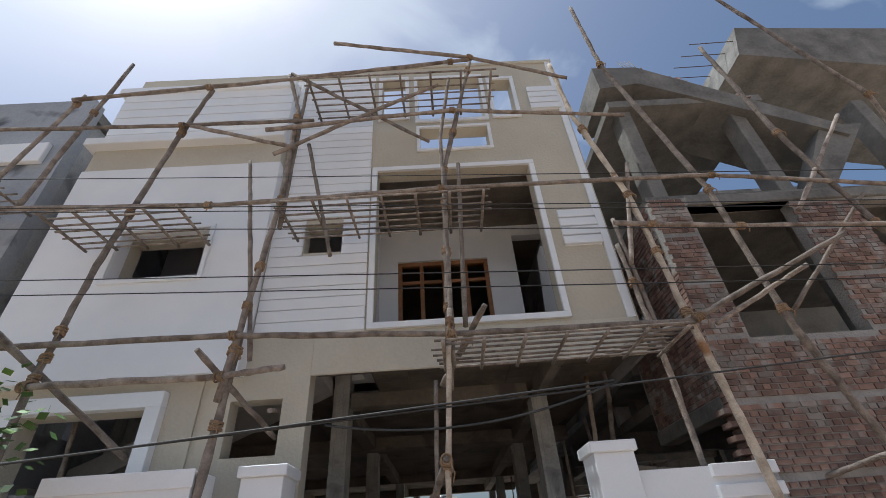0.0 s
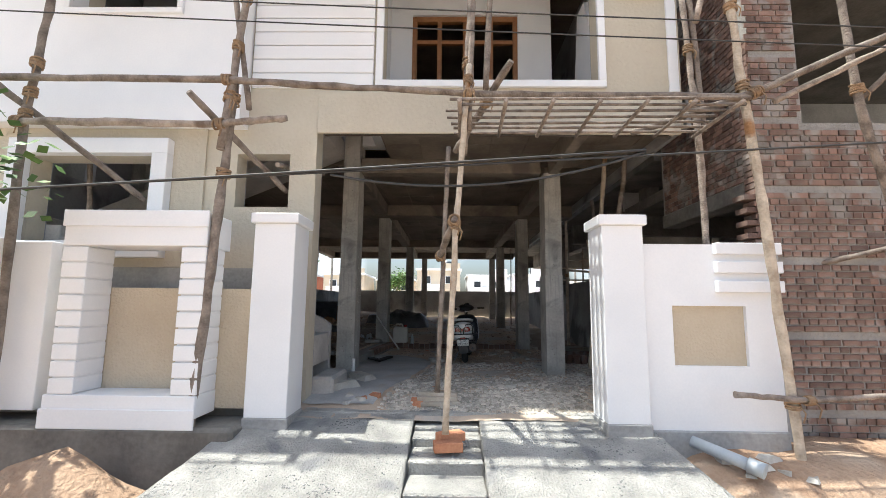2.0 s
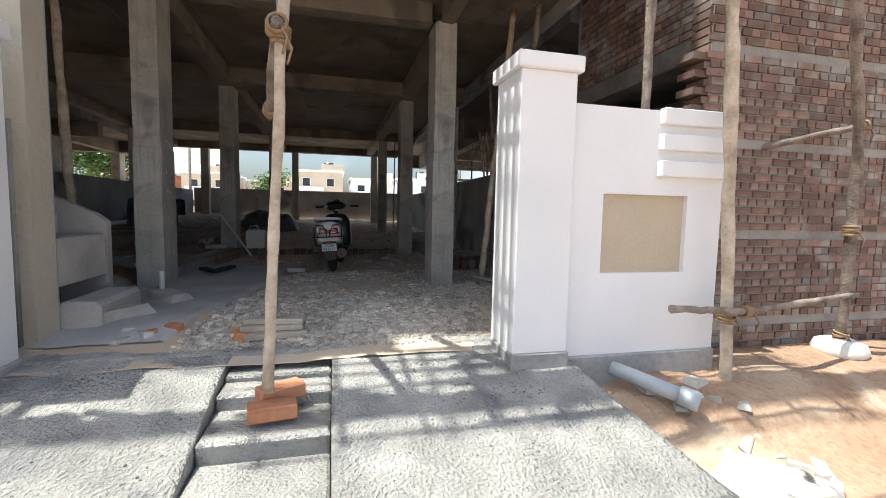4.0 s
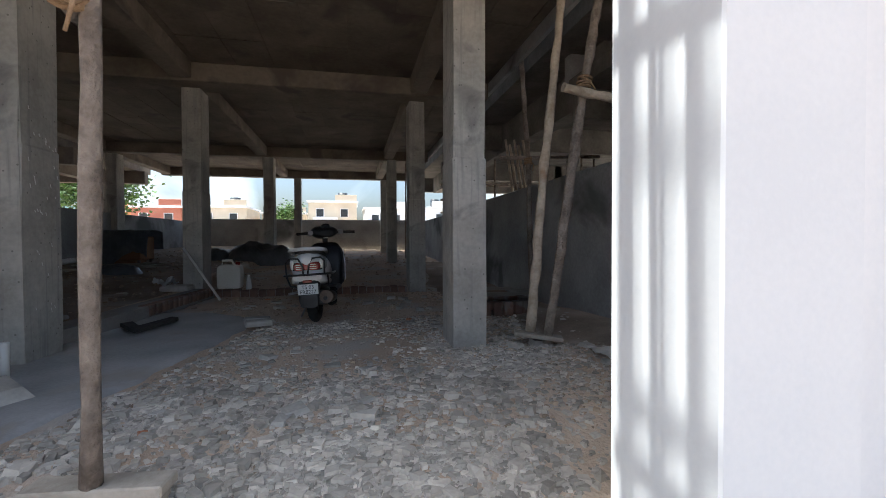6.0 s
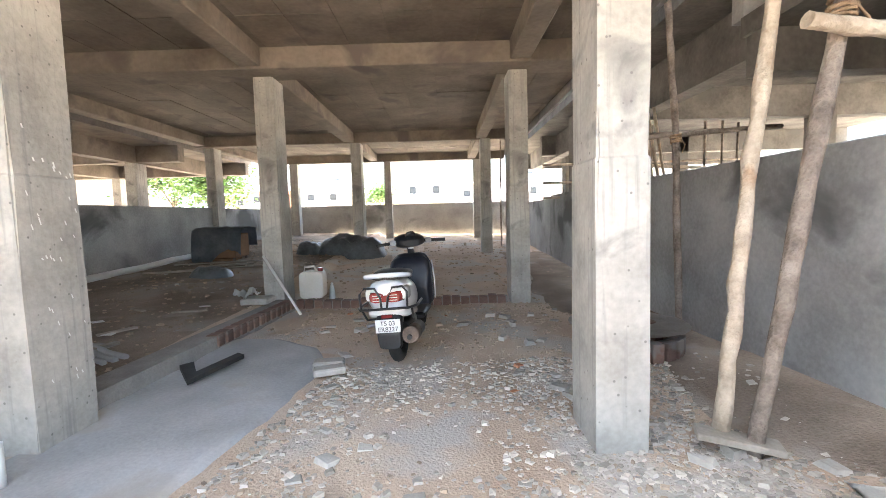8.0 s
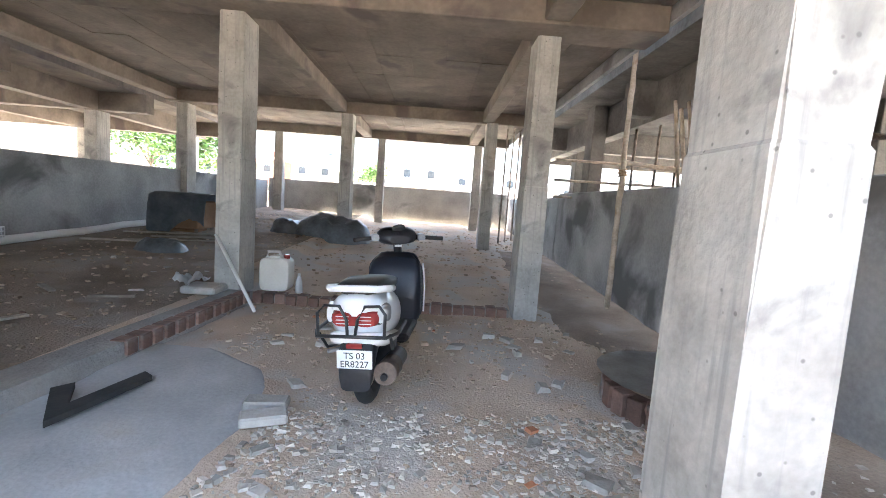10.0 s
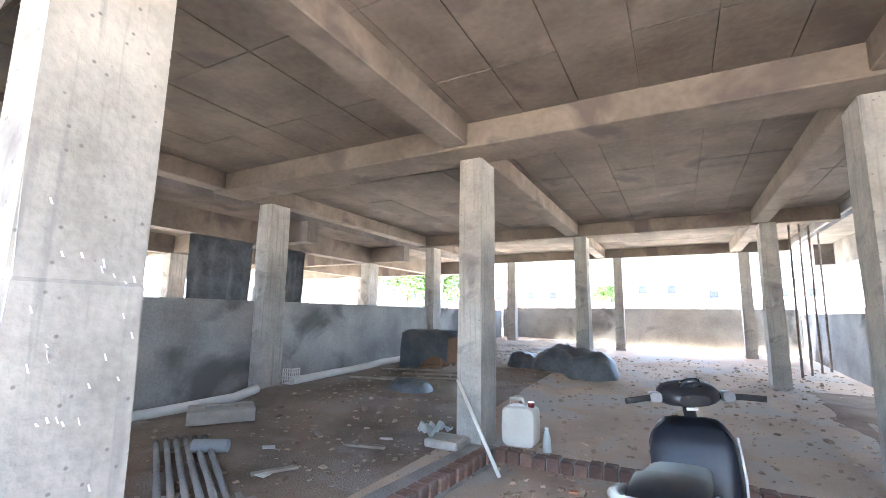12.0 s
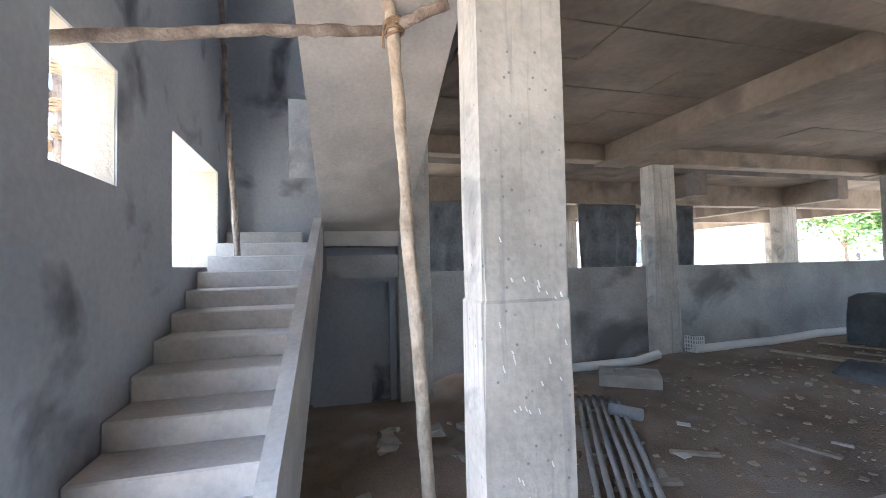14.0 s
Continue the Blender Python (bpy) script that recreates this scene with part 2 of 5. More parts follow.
HOUSE_D = mat("house_aqua_paint", (0.30, 0.52, 0.58), (0.42, 0.62, 0.66), 0.6, 8, 0.85, 0.1)
GLASS_DARK = mat("dark_window_glass", (0.03, 0.035, 0.04), (0.06, 0.065, 0.07), 2, 10, 0.1, 0.0)
PAPER = mat("scrap_paper", (0.70, 0.70, 0.68), (0.80, 0.80, 0.78), 6, 40, 0.8, 0.1, 0.002)

# ---- mesh tools ----
WHERE = {}
rng = random.Random(7)


def B():
    return bmesh.new()


def box(bm, x0, y0, z0, x1, y1, z1, bev=0.0):
    tmp = bmesh.new() if bev else bm
    v = [tmp.verts.new(p) for p in ((x0, y0, z0), (x1, y0, z0), (x1, y1, z0), (x0, y1, z0), (x0, y0, z1), (x1, y0, z1), (x1, y1, z1), (x0, y1, z1))]
    for q in ((3, 2, 1, 0), (4, 5, 6, 7), (0, 1, 5, 4), (1, 2, 6, 5), (2, 3, 7, 6), (3, 0, 4, 7)):
        tmp.faces.new([v[i] for i in q])
    if bev:
        bmesh.ops.bevel(tmp, geom=list(tmp.edges), offset=bev, segments=1, affect="EDGES")
        join(bm, tmp)
    return bm


def join(bm, other, m=None):
    if m is not None:
        bmesh.ops.transform(other, matrix=m, verts=other.verts)
    made = {v: bm.verts.new(v.co) for v in other.verts}
    for f in other.faces:
        nf = bm.faces.new([made[v] for v in f.verts])
        nf.smooth = f.smooth
    other.free()
    return bm


def prism(bm, pts, axis, a, b):
    """A polygon in the two other axes, drawn out from a to b along the axis."""
    def place(p, q):
        return {"x": (q, p[0], p[1]), "y": (p[0], q, p[1]), "z": (p[0], p[1], q)}[axis]
    lo, hi = [bm.verts.new(place(p, a)) for p in pts], [bm.verts.new(place(p, b)) for p in pts]
    n = len(pts)
    bm.faces.new(lo[::-1])
    bm.faces.new(hi)
    for i in range(n):
        bm.faces.new((lo[i], lo[(i + 1) % n], hi[(i + 1) % n], hi[i]))
    bmesh.ops.recalc_face_normals(bm, faces=bm.faces[:])
    return bm


def tube(bm, pts, r, n=8, rough=0.0, taper=1.0, sub=1):
    """A round rod along points; rough gives it knots and an uneven outline."""
    pts = [Vector(p) for p in pts]
    if sub > 1:
        fine = []
        for a, b in zip(pts, pts[1:]):
            fine += [a.lerp(b, i / sub) for i in range(sub)]
        pts = fine + [pts[-1]]
        if rough:
            pts = [p + Vector((rng.uniform(-1, 1), rng.uniform(-1, 1), rng.uniform(-1, 1))) * r * rough * 1.2 if 0 < i < len(pts) - 1 else p for i, p in enumerate(pts)]
    rings, k = [], len(pts)
    for i, p in enumerate(pts):
        way = (pts[min(i + 1, k - 1)] - pts[max(i - 1, 0)]).normalized()
        side = way.cross(Vector((0.31, 0.17, 0.93)) if abs(way.z) < 0.9 else Vector((1, 0.1, 0))).normalized()
        up = side.cross(way)
        rr = r * (1 + (taper - 1) * i / max(k - 1, 1)) * (1 + rng.uniform(-rough, rough))
        rings.append([bm.verts.new(p + (side * math.cos(t) + up * math.sin(t)) * rr * (1 + rng.uniform(-rough, rough) * 0.4)) for t in (2 * math.pi * j / n for j in range(n))])
    for a, b in zip(rings, rings[1:]):
        for j in range(n):
            f = bm.faces.new((a[j], a[(j + 1) % n], b[(j + 1) % n], b[j]))
            f.smooth = True
    bm.faces.new(rings[0][::-1])
    bm.faces.new(rings[-1])
    return bm


def ring(bm, centre, axis, big, small, n=20, k=8):
    """A torus round an axis."""
    c, ax = Vector(centre), Vector(axis).normalized()
    s = ax.orthogonal().normalized()
    u = ax.cross(s)
    rows = []
    for i in range(n):
        t = 2 * math.pi * i / n
        out = s * math.cos(t) + u * math.sin(t)
        rows.append([bm.verts.new(c + out * (big + small * math.cos(q)) + ax * small * math.sin(q)) for q in (2 * math.pi * j / k for j in range(k))])
    for i in range(n):
        for j in range(k):
            f = bm.faces.new((rows[i][j], rows[(i + 1) % n][j], rows[(i + 1) % n][(j + 1) % k], rows[i][(j + 1) % k]))
            f.smooth = True
    bmesh.ops.recalc_face_normals(bm, faces=bm.faces[:])
    return bm


def loft(bm, sections, n=16, power=3.0):
    """Rounded-box sections (y, x middle, half width, z bottom, z top) skinned along y."""
    rows = []
    for y, xm, hw, z0, z1 in sections:
        zc, hh = (z0 + z1) / 2, (z1 - z0) / 2
        row = []
        for j in range(n):
            t = 2 * math.pi * j / n
            c, s = math.cos(t), math.sin(t)
            row.append(bm.verts.new((xm + hw * math.copysign(abs(c) ** (2 / power), c), y, zc + hh * math.copysign(abs(s) ** (2 / power), s))))
        rows.append(row)
    for a, b in zip(rows, rows[1:]):
        for j in range(n):
            f = bm.faces.new((a[j], a[(j + 1) % n], b[(j + 1) % n], b[j]))
            f.smooth = True
    bm.faces.new(rows[0][::-1])
    bm.faces.new(rows[-1])
    bmesh.ops.recalc_face_normals(bm, faces=bm.faces[:])
    return bm


def rock(bm, x, y, z, sx, sy, sz, spin=0.0):
    """A broken lump with uneven corners, resting at z."""
    c, s = math.cos(spin), math.sin(spin)
    v = []
    for dx, dy, dz in ((-1, -1, 0), (1, -1, 0), (1, 1, 0), (-1, 1, 0), (-1, -1, 1), (1, -1, 1), (1, 1, 1), (-1, 1, 1)):
        k = rng.uniform(0.55, 1.0) * (0.75 if dz else 1.0)
        px, py = dx * sx * k, dy * sy * k * rng.uniform(0.8, 1.1)
        v.append(bm.verts.new((x + px * c - py * s, y + px * s + py * c, z + dz * sz * rng.uniform(0.6, 1.0))))
    for q in ((3, 2, 1, 0), (4, 5, 6, 7), (0, 1, 5, 4), (1, 2, 6, 5), (2, 3, 7, 6), (3, 0, 4, 7)):
        bm.faces.new([v[i] for i in q])


def part(name, bm, material, parent=None, label=""):
    """Links a bmesh as one mesh object, its origin at its foot, under a thing or part."""
    me = bpy.data.meshes.new(name)
    bm.normal_update()
    bm.to_mesh(me)
    bm.free()
    me.materials.append(material)
    co = np.empty(len(me.vertices) * 3)
    me.vertices.foreach_get("co", co)
    co = co.reshape(-1, 3)
    lo, hi = co.min(0), co.max(0)
    o = Vector(((lo[0] + hi[0]) / 2, (lo[1] + hi[1]) / 2, lo[2]))
    me.transform(Matrix.Translation(-o))
    ob = new(name, me)
    WHERE[ob.name] = o
    if parent is not None:
        ob.parent = parent
        ob.location = o - WHERE[parent.name]
    else:
        ob.location = o
    if label:
        ob["label"] = label
    return ob


def thing(name, bm, material, label, category, group="", kind=""):
    return tagged(part(name, bm, material), label, category, group, kind)


def fixed(name, bm, material, label, category="structure"):
    return tagged(part(name, bm, material), label, category, "", "structure")


def holed(axis, u0, u1, v0, v1, d0, d1, holes=()):
    """A wall slab over u (x or y) and z, with thickness d0..d1 along the axis and rectangular holes (u0, u1, z0, z1)."""
    us = sorted({u0, u1, *[h[0] for h in holes], *[h[1] for h in holes]})
    vs = sorted({v0, v1, *[h[2] for h in holes], *[h[3] for h in holes]})
    bm = bmesh.new()
    made = {}

    def vert(u, v, d):
        key = (u, v, d)
        if key not in made:
            made[key] = bm.verts.new((u, d, v) if axis == "y" else (d, u, v))
        return made[key]

    def solid(i, j):
        if not (0 <= i < len(us) - 1 and 0 <= j < len(vs) - 1):
            return False
        cu, cv = (us[i] + us[i + 1]) / 2, (vs[j] + vs[j + 1]) / 2
        return not any(h[0] < cu < h[1] and h[2] < cv < h[3] for h in holes)

    for i in range(len(us) - 1):
        for j in range(len(vs) - 1):
            if not solid(i, j):
                continue
            a, b, c, e = us[i], us[i + 1], vs[j], vs[j + 1]
            for d in (d0, d1):
                bm.faces.new([vert(*p, d) for p in ((a, c), (b, c), (b, e), (a, e))])
            for di, dj, p, q in ((-1, 0, (a, c), (a, e)), (1, 0, (b, c), (b, e)), (0, -1, (a, c), (b, c)), (0, 1, (a, e), (b, e))):
                if not solid(i + di, j + dj):
                    bm.faces.new((vert(*p, d0), vert(*q, d0), vert(*q, d1), vert(*p, d1)))
    bmesh.ops.recalc_face_normals(bm, faces=bm.faces[:])
    return bm


def sheet(x0, y0, x1, y1, nx, ny, height):
    """A ground sheet whose height is a function of x and y."""
    bm = bmesh.new()
    rows = []
    for j in range(ny + 1):
        y = y0 + (y1 - y0) * j / ny
        rows.append([bm.verts.new((x, y, height(x, y))) for x in (x0 + (x1 - x0) * i / nx for i in range(nx + 1))])
    for a, b in zip(rows, rows[1:]):
        for i in range(nx):
            f = bm.faces.new((a[i], a[i + 1], b[i + 1], b[i]))
            f.smooth = True
    return bm


def bump(x, y, s=1.0, seed=0.0):
    return noise.noise(Vector((x * s, y * s, seed)))


def smooth(a, b, t):
    t = min(max((t - a) / (b - a), 0), 1)
    return t * t * (3 - 2 * t)

# ---- ground ----


def street(x, y):
    z = -0.66 + 0.03 * bump(x, y, 0.8) + 0.012 * bump(x, y, 4)
    if y > 2.5:
        z += 0.17 * smooth(2.6, 3.6, x) * smooth(2.6, 4.2, y)
        z += 0.05 * smooth(3.0, 4.0, x) * bump(x, y, 2.2, 3)
    z += 0.5 * math.exp(-((x + 1.5) ** 2 / 0.4 + (y - 4.2) ** 2 / 0.16)) * (1 + 0.35 * bump(x, y, 3, 5) + 0.2 * bump(x, y, 7, 2))
    z += 0.26 * smooth(2.85, 3.1, x) * smooth(4.1, 4.8, y)
    if y > 5.2:
        z = min(z, -0.5)
    return z


def inner(x, y):
    z = 0.015 * bump(x, y, 1.3, 2) + 0.012 * bump(x, y, 5, 4)
    z -= 0.09 * (1 - smooth(5.0, 5.9, y))
    if x < -0.14:
        z += (0.10 + 0.06 * smooth(-0.5, -2.8, x)) * smooth(-0.14, -0.29, x) * smooth(7.6, 8.2, y)
    if y > 10.55:
        z += 0.06 * smooth(10.55, 10.75, y) * (1 if x < 2.7 else 0.3) + 0.042 * (y - 10.55)
    z += 0.05 * math.exp(-((x - 2.0) ** 2 / 1.2 + (y - 5.9) ** 2 / 0.25))
    z -= 0.055 * math.exp(-((x - 1.45) ** 2 / 0.5 + (y - 9.0) ** 2 / 0.9))
    z += 0.06 * smooth(3.3, 3.9, x) * smooth(9, 7, y)
    return z


fixed("ground", sheet(-60, -40, 60, 5.3, 12, 8, lambda x, y: -0.78), SOIL, "bare tan earth street in front of the houses", "ground")
fixed("ground_verge", sheet(-9, -3, 12, 5.3, 150, 62, street), EARTH, "loose red-brown earth beside the ramp, piled and trodden", "ground")
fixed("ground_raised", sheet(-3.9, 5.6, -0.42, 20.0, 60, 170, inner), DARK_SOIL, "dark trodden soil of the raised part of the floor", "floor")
fixed("ground_inside", sheet(-0.42, 5.05, 4.3, 20.0, 80, 190, inner), SOIL, "uneven tan soil floor strewn with rubble under the slab", "floor")
fixed("ground_behind", sheet(-70, 19.7, 70, 140, 10, 10, lambda x, y: -0.35), SOIL, "open ground behind the plot", "ground")
fixed("ground_side", sheet(-40, 5.2, -3.6, 19.8, 8, 8, lambda x, y: -0.4), SOIL, "ground of the neighbouring plot", "ground")
fixed("ground_side_right", sheet(4.2, 5.2, 40, 19.8, 8, 8, lambda x, y: -0.4), SOIL, "ground under the unfinished brick house", "ground")

# ramp of rough concrete with a flight of low steps down its middle
RY = ((2.75, -0.66), (3.3, -0.53), (4.2, -0.29), (4.9, -0.11), (5.22, -0.07))


def ramp_z(y):
    for (a, za), (b, zb) in zip(RY, RY[1:]):
        if y <= b:
            return za + (zb - za) * max(0, (y - a) / (b - a))
    return RY[-1][1]


def ramp_half(x0, x1, flare0, flare1):
    bm = bmesh.new()
    rows, ny, nx = [], 60, 44
    for j in range(ny + 1):
        y = 2.75 + (5.22 - 2.75) * j / ny
        k = 1 - smooth(3.0, 5.0, y)
        a, b = x0 - flare0 * k, x1 + flare1 * k
        rows.append([bm.verts.new((a + (b - a) * i / nx, y, ramp_z(y) + 0.006 * bump(a + (b - a) * i / nx, y, 9) + 0.004 * bump(i, j, 0.9, 3))) for i in range(nx + 1)])
    low = [[bm.verts.new((v.co.x, v.co.y, -0.8)) for v in (r[0], r[-1])] for r in rows]
    for j in range(ny):
        for i in range(nx):
            f = bm.faces.new((rows[j][i], rows[j][i + 1], rows[j + 1][i + 1], rows[j + 1][i]))
            f.smooth = True
        bm.faces.new((rows[j][0], rows[j + 1][0], low[j + 1][0], low[j][0]))
        bm.faces.new((rows[j + 1][-1], rows[j][-1], low[j][1], low[j + 1][1]))
    return bm


ramp = fixed("ramp", ramp_half(-0.62, 0.90, 0.35, 0.0), RAMP_C, "rough grey concrete entrance ramp in two sloping halves", "ramp")
part("ramp_half", ramp_half(1.47, 2.92, 0.0, 0.35), RAMP_C, ramp)
y_edge = 5.18
for k in range(8):
    y_next = y_edge - (0.20 if k < 2 else 0.34)
    zt = ramp_z((y_edge + y_next) / 2) - 0.045
    part("step", box(B(), 0.905, y_next, -0.8, 1.465, y_edge - 0.002, zt, 0.012), RAMP_C, ramp)
    y_edge = y_next
    if y_edge < 3.0:
        break
part("ramp_sill", box(B(), -0.15, 5.18, -0.8, 2.6, 5.36, -0.062, 0.02), RAMP_C, ramp)

# ---- the unfinished house ----
F0, F1 = 5.45, 5.66
wins = [(-3.15, -1.82, 1.50, 2.40), (-1.01, -0.46, 1.88, 2.44), (0.48, 2.74, 3.24, 5.70), (-0.47, 0.03, 4.31, 4.76), (-2.77, -1.64, 3.93, 4.66),
        (0.52, 0.92, 6.92, 7.95), (1.13, 2.22, 6.83, 7.93), (1.13, 2.22, 6.14, 6.62), (2.40, 2.76, 6.86, 7.83), (-0.19, 3.60, -0.4, 2.74)]
front = fixed("wall_front", holed("y", -3.75, 3.55, -0.4, 8.28, F0, F1, wins), BEIGE, "beige textured house front with open balcony and carport", "wall")
white = fixed("wall_front_white", holed("y", -3.78, -0.92, 2.70, 5.84, 5.25, F0 - 0.002, [(-2.77, -1.64, 3.93, 4.66)]), WHITE, "smooth white projecting upper wall of the house", "wall")
fixed("wall_front_white_lower", holed("y", -3.78, -1.33, 1.25, 2.698, F0 - 0.03, F0 - 0.002, [(-3.15, -1.82, 1.50, 2.40)]), BEIGE, "beige textured ground floor wall beside the gate", "wall")
fixed("wall_base", box(B(), -3.78, F0 - 0.034, -0.4, -0.26, F0 - 0.002, 1.248), CEMENT, "bare grey cement base of the house wall behind the street wall", "wall")
fixed("wall_band", box(B(), -3.76, 5.27, 5.842, -0.94, F0 - 0.002, 6.28), BEIGE, "beige band under the parapet ledge", "wall")
ledge = fixed("ledge", box(B(), -3.86, 5.12, 6.28, -0.90, F0 - 0.002, 6.42, 0.01), WHITE, "white projecting ledge under the parapet", "ledge")
par = fixed("parapet", box(B(), -3.74, 5.30, 6.42, -0.93, F0 - 0.004, 7.62), WHITE, "white ribbed roof parapet", "parapet")
for k in range(6):
    part("rib_board", box(B(), -3.74, 5.26, 6.44 + k * 0.2, -0.93, 5.30, 6.625 + k * 0.2, 0.008), WHITE, par)
part("ledge_board", box(B(), -1.95, 5.18, 6.60, -0.90, 5.26, 6.72, 0.006), WHITE, par)
part("coping", box(B(), -3.84, 5.20, 7.62, -0.90, F0 - 0.002, 7.74, 0.01), WHITE, par)
part("coping", box(B(), -1.60, F0 - 0.05, 7.90, 0.40, F1, 8.0, 0.01), WHITE, par)
ribs = fixed("rib_cladding", box(B(), -0.90, F0 - 0.014, 3.16, 0.38, F0 - 0.002, 3.2), WHITE, "white horizontal boarded cladding with fine grooves", "cladding")
k, z = 0, 3.17
while z < 7.85:
    top = z + 0.146
    if top > 4.30 and z < 4.77:
        part("rib_board", box(B(), -0.90, F0 - 0.035, z, -0.475, F0 - 0.002, top, 0.006), WHITE, ribs)
        part("rib_board", box(B(), 0.035, F0 - 0.035, z, 0.38, F0 - 0.002, top, 0.006), WHITE, ribs)
    else:
        part("rib_board", box(B(), -0.90, F0 - 0.035, z, 0.38, F0 - 0.002, top, 0.006), WHITE, ribs)
    z += 0.155


def surround(x0, x1, z0, z1, w, y0, y1, name="window_trim", label="white painted window surround"):
    tr = fixed(name, box(B(), x0 - w, y0, z1, x1 + w, y1, z1 + w, 0.005), WHITE, label, "trim")
    part("sill", box(B(), x0 - w, y0, z0 - w, x1 + w, y1, z0, 0.005), WHITE, tr)
    part("jamb", box(B(), x0 - w, y0 + 0.001, z0, x0, y1, z1, 0.004), WHITE, tr)
    part("jamb", box(B(), x1, y0 + 0.001, z0, x1 + w, y1, z1, 0.004), WHITE, tr)
    return tr


surround(0.48, 2.74, 3.24, 5.70, 0.075, F0 - 0.05, F0 - 0.001, "balcony_trim", "white painted surround of the open balcony")
surround(-2.77, -1.64, 3.93, 4.66, 0.06, 5.215, 5.249)
surround(0.52, 0.92, 6.92, 7.95, 0.06, F0 - 0.04, F0 - 0.001)
surround(1.13, 2.22, 6.83, 7.93, 0.06, F0 - 0.04, F0 - 0.001)
surround(1.13, 2.22, 6.14, 6.62, 0.05, F0 - 0.04, F0 - 0.001)
surround(2.40, 2.76, 6.86, 7.83, 0.06, F0 - 0.04, F0 - 0.001)
surround(-3.15, -1.82, 1.50, 2.40, 0.16, F0 - 0.14, F0 - 0.032)
fixed("trim_corner", box(B(), 3.47, F0 - 0.03, 3.12, 3.57, F0 - 0.001, 8.28, 0.005), WHITE, "white vertical corner strip of the house front", "trim")
for z0, x0 in ((4.18, 2.97), (6.95, 3.02)):
    pan = fixed("facade_ornament", box(B(), x0, F0 - 0.02, z0, x0 + 0.48, F0 - 0.001, z0 + 0.6), WHITE, "white three-bar ornament on the beige front", "ornament")
    for k in range(4):
        part("bar", box(B(), x0 - 0.01, F0 - 0.06, z0 + 0.01 + k * 0.148, x0 + 0.49, F0 - 0.02, z0 + 0.135 + k * 0.148, 0.006), WHITE, pan)
fixed("fascia", box(B(), -0.19, F0 - 0.03, 2.66, 3.56, F0 - 0.001, 3.12, 0.01), BEIGE, "beige edge of the balcony slab over the carport", "fascia")
fixed("wall_side_right", holed("x", 5.66, 7.3, 3.2, 8.2, 3.35, 3.55, [(6.6, 7.2, 3.9, 5.2)]), BEIGE, "side wall of the upper floors", "wall")
fixed("coping_right", box(B(), 0.36, F0 - 0.03, 8.28, 3.60, F1 + 0.03, 8.36, 0.01), BEIGE, "beige coping of the roof wall", "coping")
fixed("wall_balcony_back", holed("y", -3.59, 3.35, 3.22, 5.98, 7.30, 7.48, [(0.60, 2.20, 3.3, 5.3), (2.70, 3.33, 3.24, 5.75)]), WHITE, "white back wall of the balcony", "wall")
fixed("wall_balcony_side", box(B(), 0.1, 5.66, 3.22, 0.28, 7.30, 5.98), WHITE, "white side wall of the balcony", "wall")
# Unseen shell added round the upper room; its length keeps sun off the gaps.
fixed("wall_room_back", box(B(), -3.6, 19.42, 3.22, 3.35, 19.62, 5.98), CEMENT, "unseen back wall added to close the upper room", "wall")
fixed("wall_room_left", box(B(), -3.75, 7.5, 3.22, -3.6, 19.62, 5.98), CEMENT, "unseen side wall added to close the upper room", "wall")
fixed("wall_room_right", box(B(), 3.36, 7.3, 3.22, 3.54, 19.62, 5.98), CEMENT, "unseen side wall added to close the upper room", "wall")
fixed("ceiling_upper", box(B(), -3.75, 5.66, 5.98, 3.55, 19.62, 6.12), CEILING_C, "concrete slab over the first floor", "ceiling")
win = tagged(part("window_1", box(B(), 0.60, 7.34, 5.22, 2.20, 7.42, 5.30, 0.005), WOOD_FRAME), "brown wooden window frame without panes, in the balcony wall", "window", "", "structure")
for x in (0.60, 0.98, 1.37, 1.76, 2.13):
    part("window_post", box(B(), x, 7.34, 3.3, x + 0.07, 7.42, 5.22, 0.005), WOOD_FRAME, win)
part("window_rail", box(B(), 0.67, 7.35, 4.86, 2.13, 7.41, 4.92, 0.004), WOOD_FRAME, win)
# white side parapet inside the balcony
fixed("balcony_parapet", prism(B(), ((5.9, 3.22), (7.25, 3.22), (7.25, 3.4), (6.9, 5.0), (6.6, 5.0)), "x", 2.98, 3.10), WHITE, "white sloping stair parapet at the balcony side", "parapet")

# carport: columns, beams, slab
CZ, SZ = 2.755, 3.0
# slab with a stair opening; board marks of the shuttering are shallow panels of its underside
bm = B()
for x0, y0, x1, y1 in ((-3.75, 7.54, 3.75, 19.62), (0.32, 5.66, 3.75, 7.54)):
    box(bm, x0, y0, SZ, x1, y1, SZ + 0.12)
    y = y0 + 0.02
    while y < y1 - 0.1:
        yb = min(y + 0.92, y1 - 0.01)
        x = x0 + 0.02
        while x < x1 - 0.1:
            xb = min(x + 0.46, x1 - 0.01)
            box(bm, x + 0.004, y + 0.004, SZ - 0.012 - rng.uniform(0, 0.008), xb - 0.004, yb - 0.004, SZ)
            x += 0.46
        y += 0.92
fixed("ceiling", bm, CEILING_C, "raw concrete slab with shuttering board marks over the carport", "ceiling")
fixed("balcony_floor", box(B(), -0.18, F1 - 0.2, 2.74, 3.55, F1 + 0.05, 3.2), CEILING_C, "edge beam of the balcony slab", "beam")
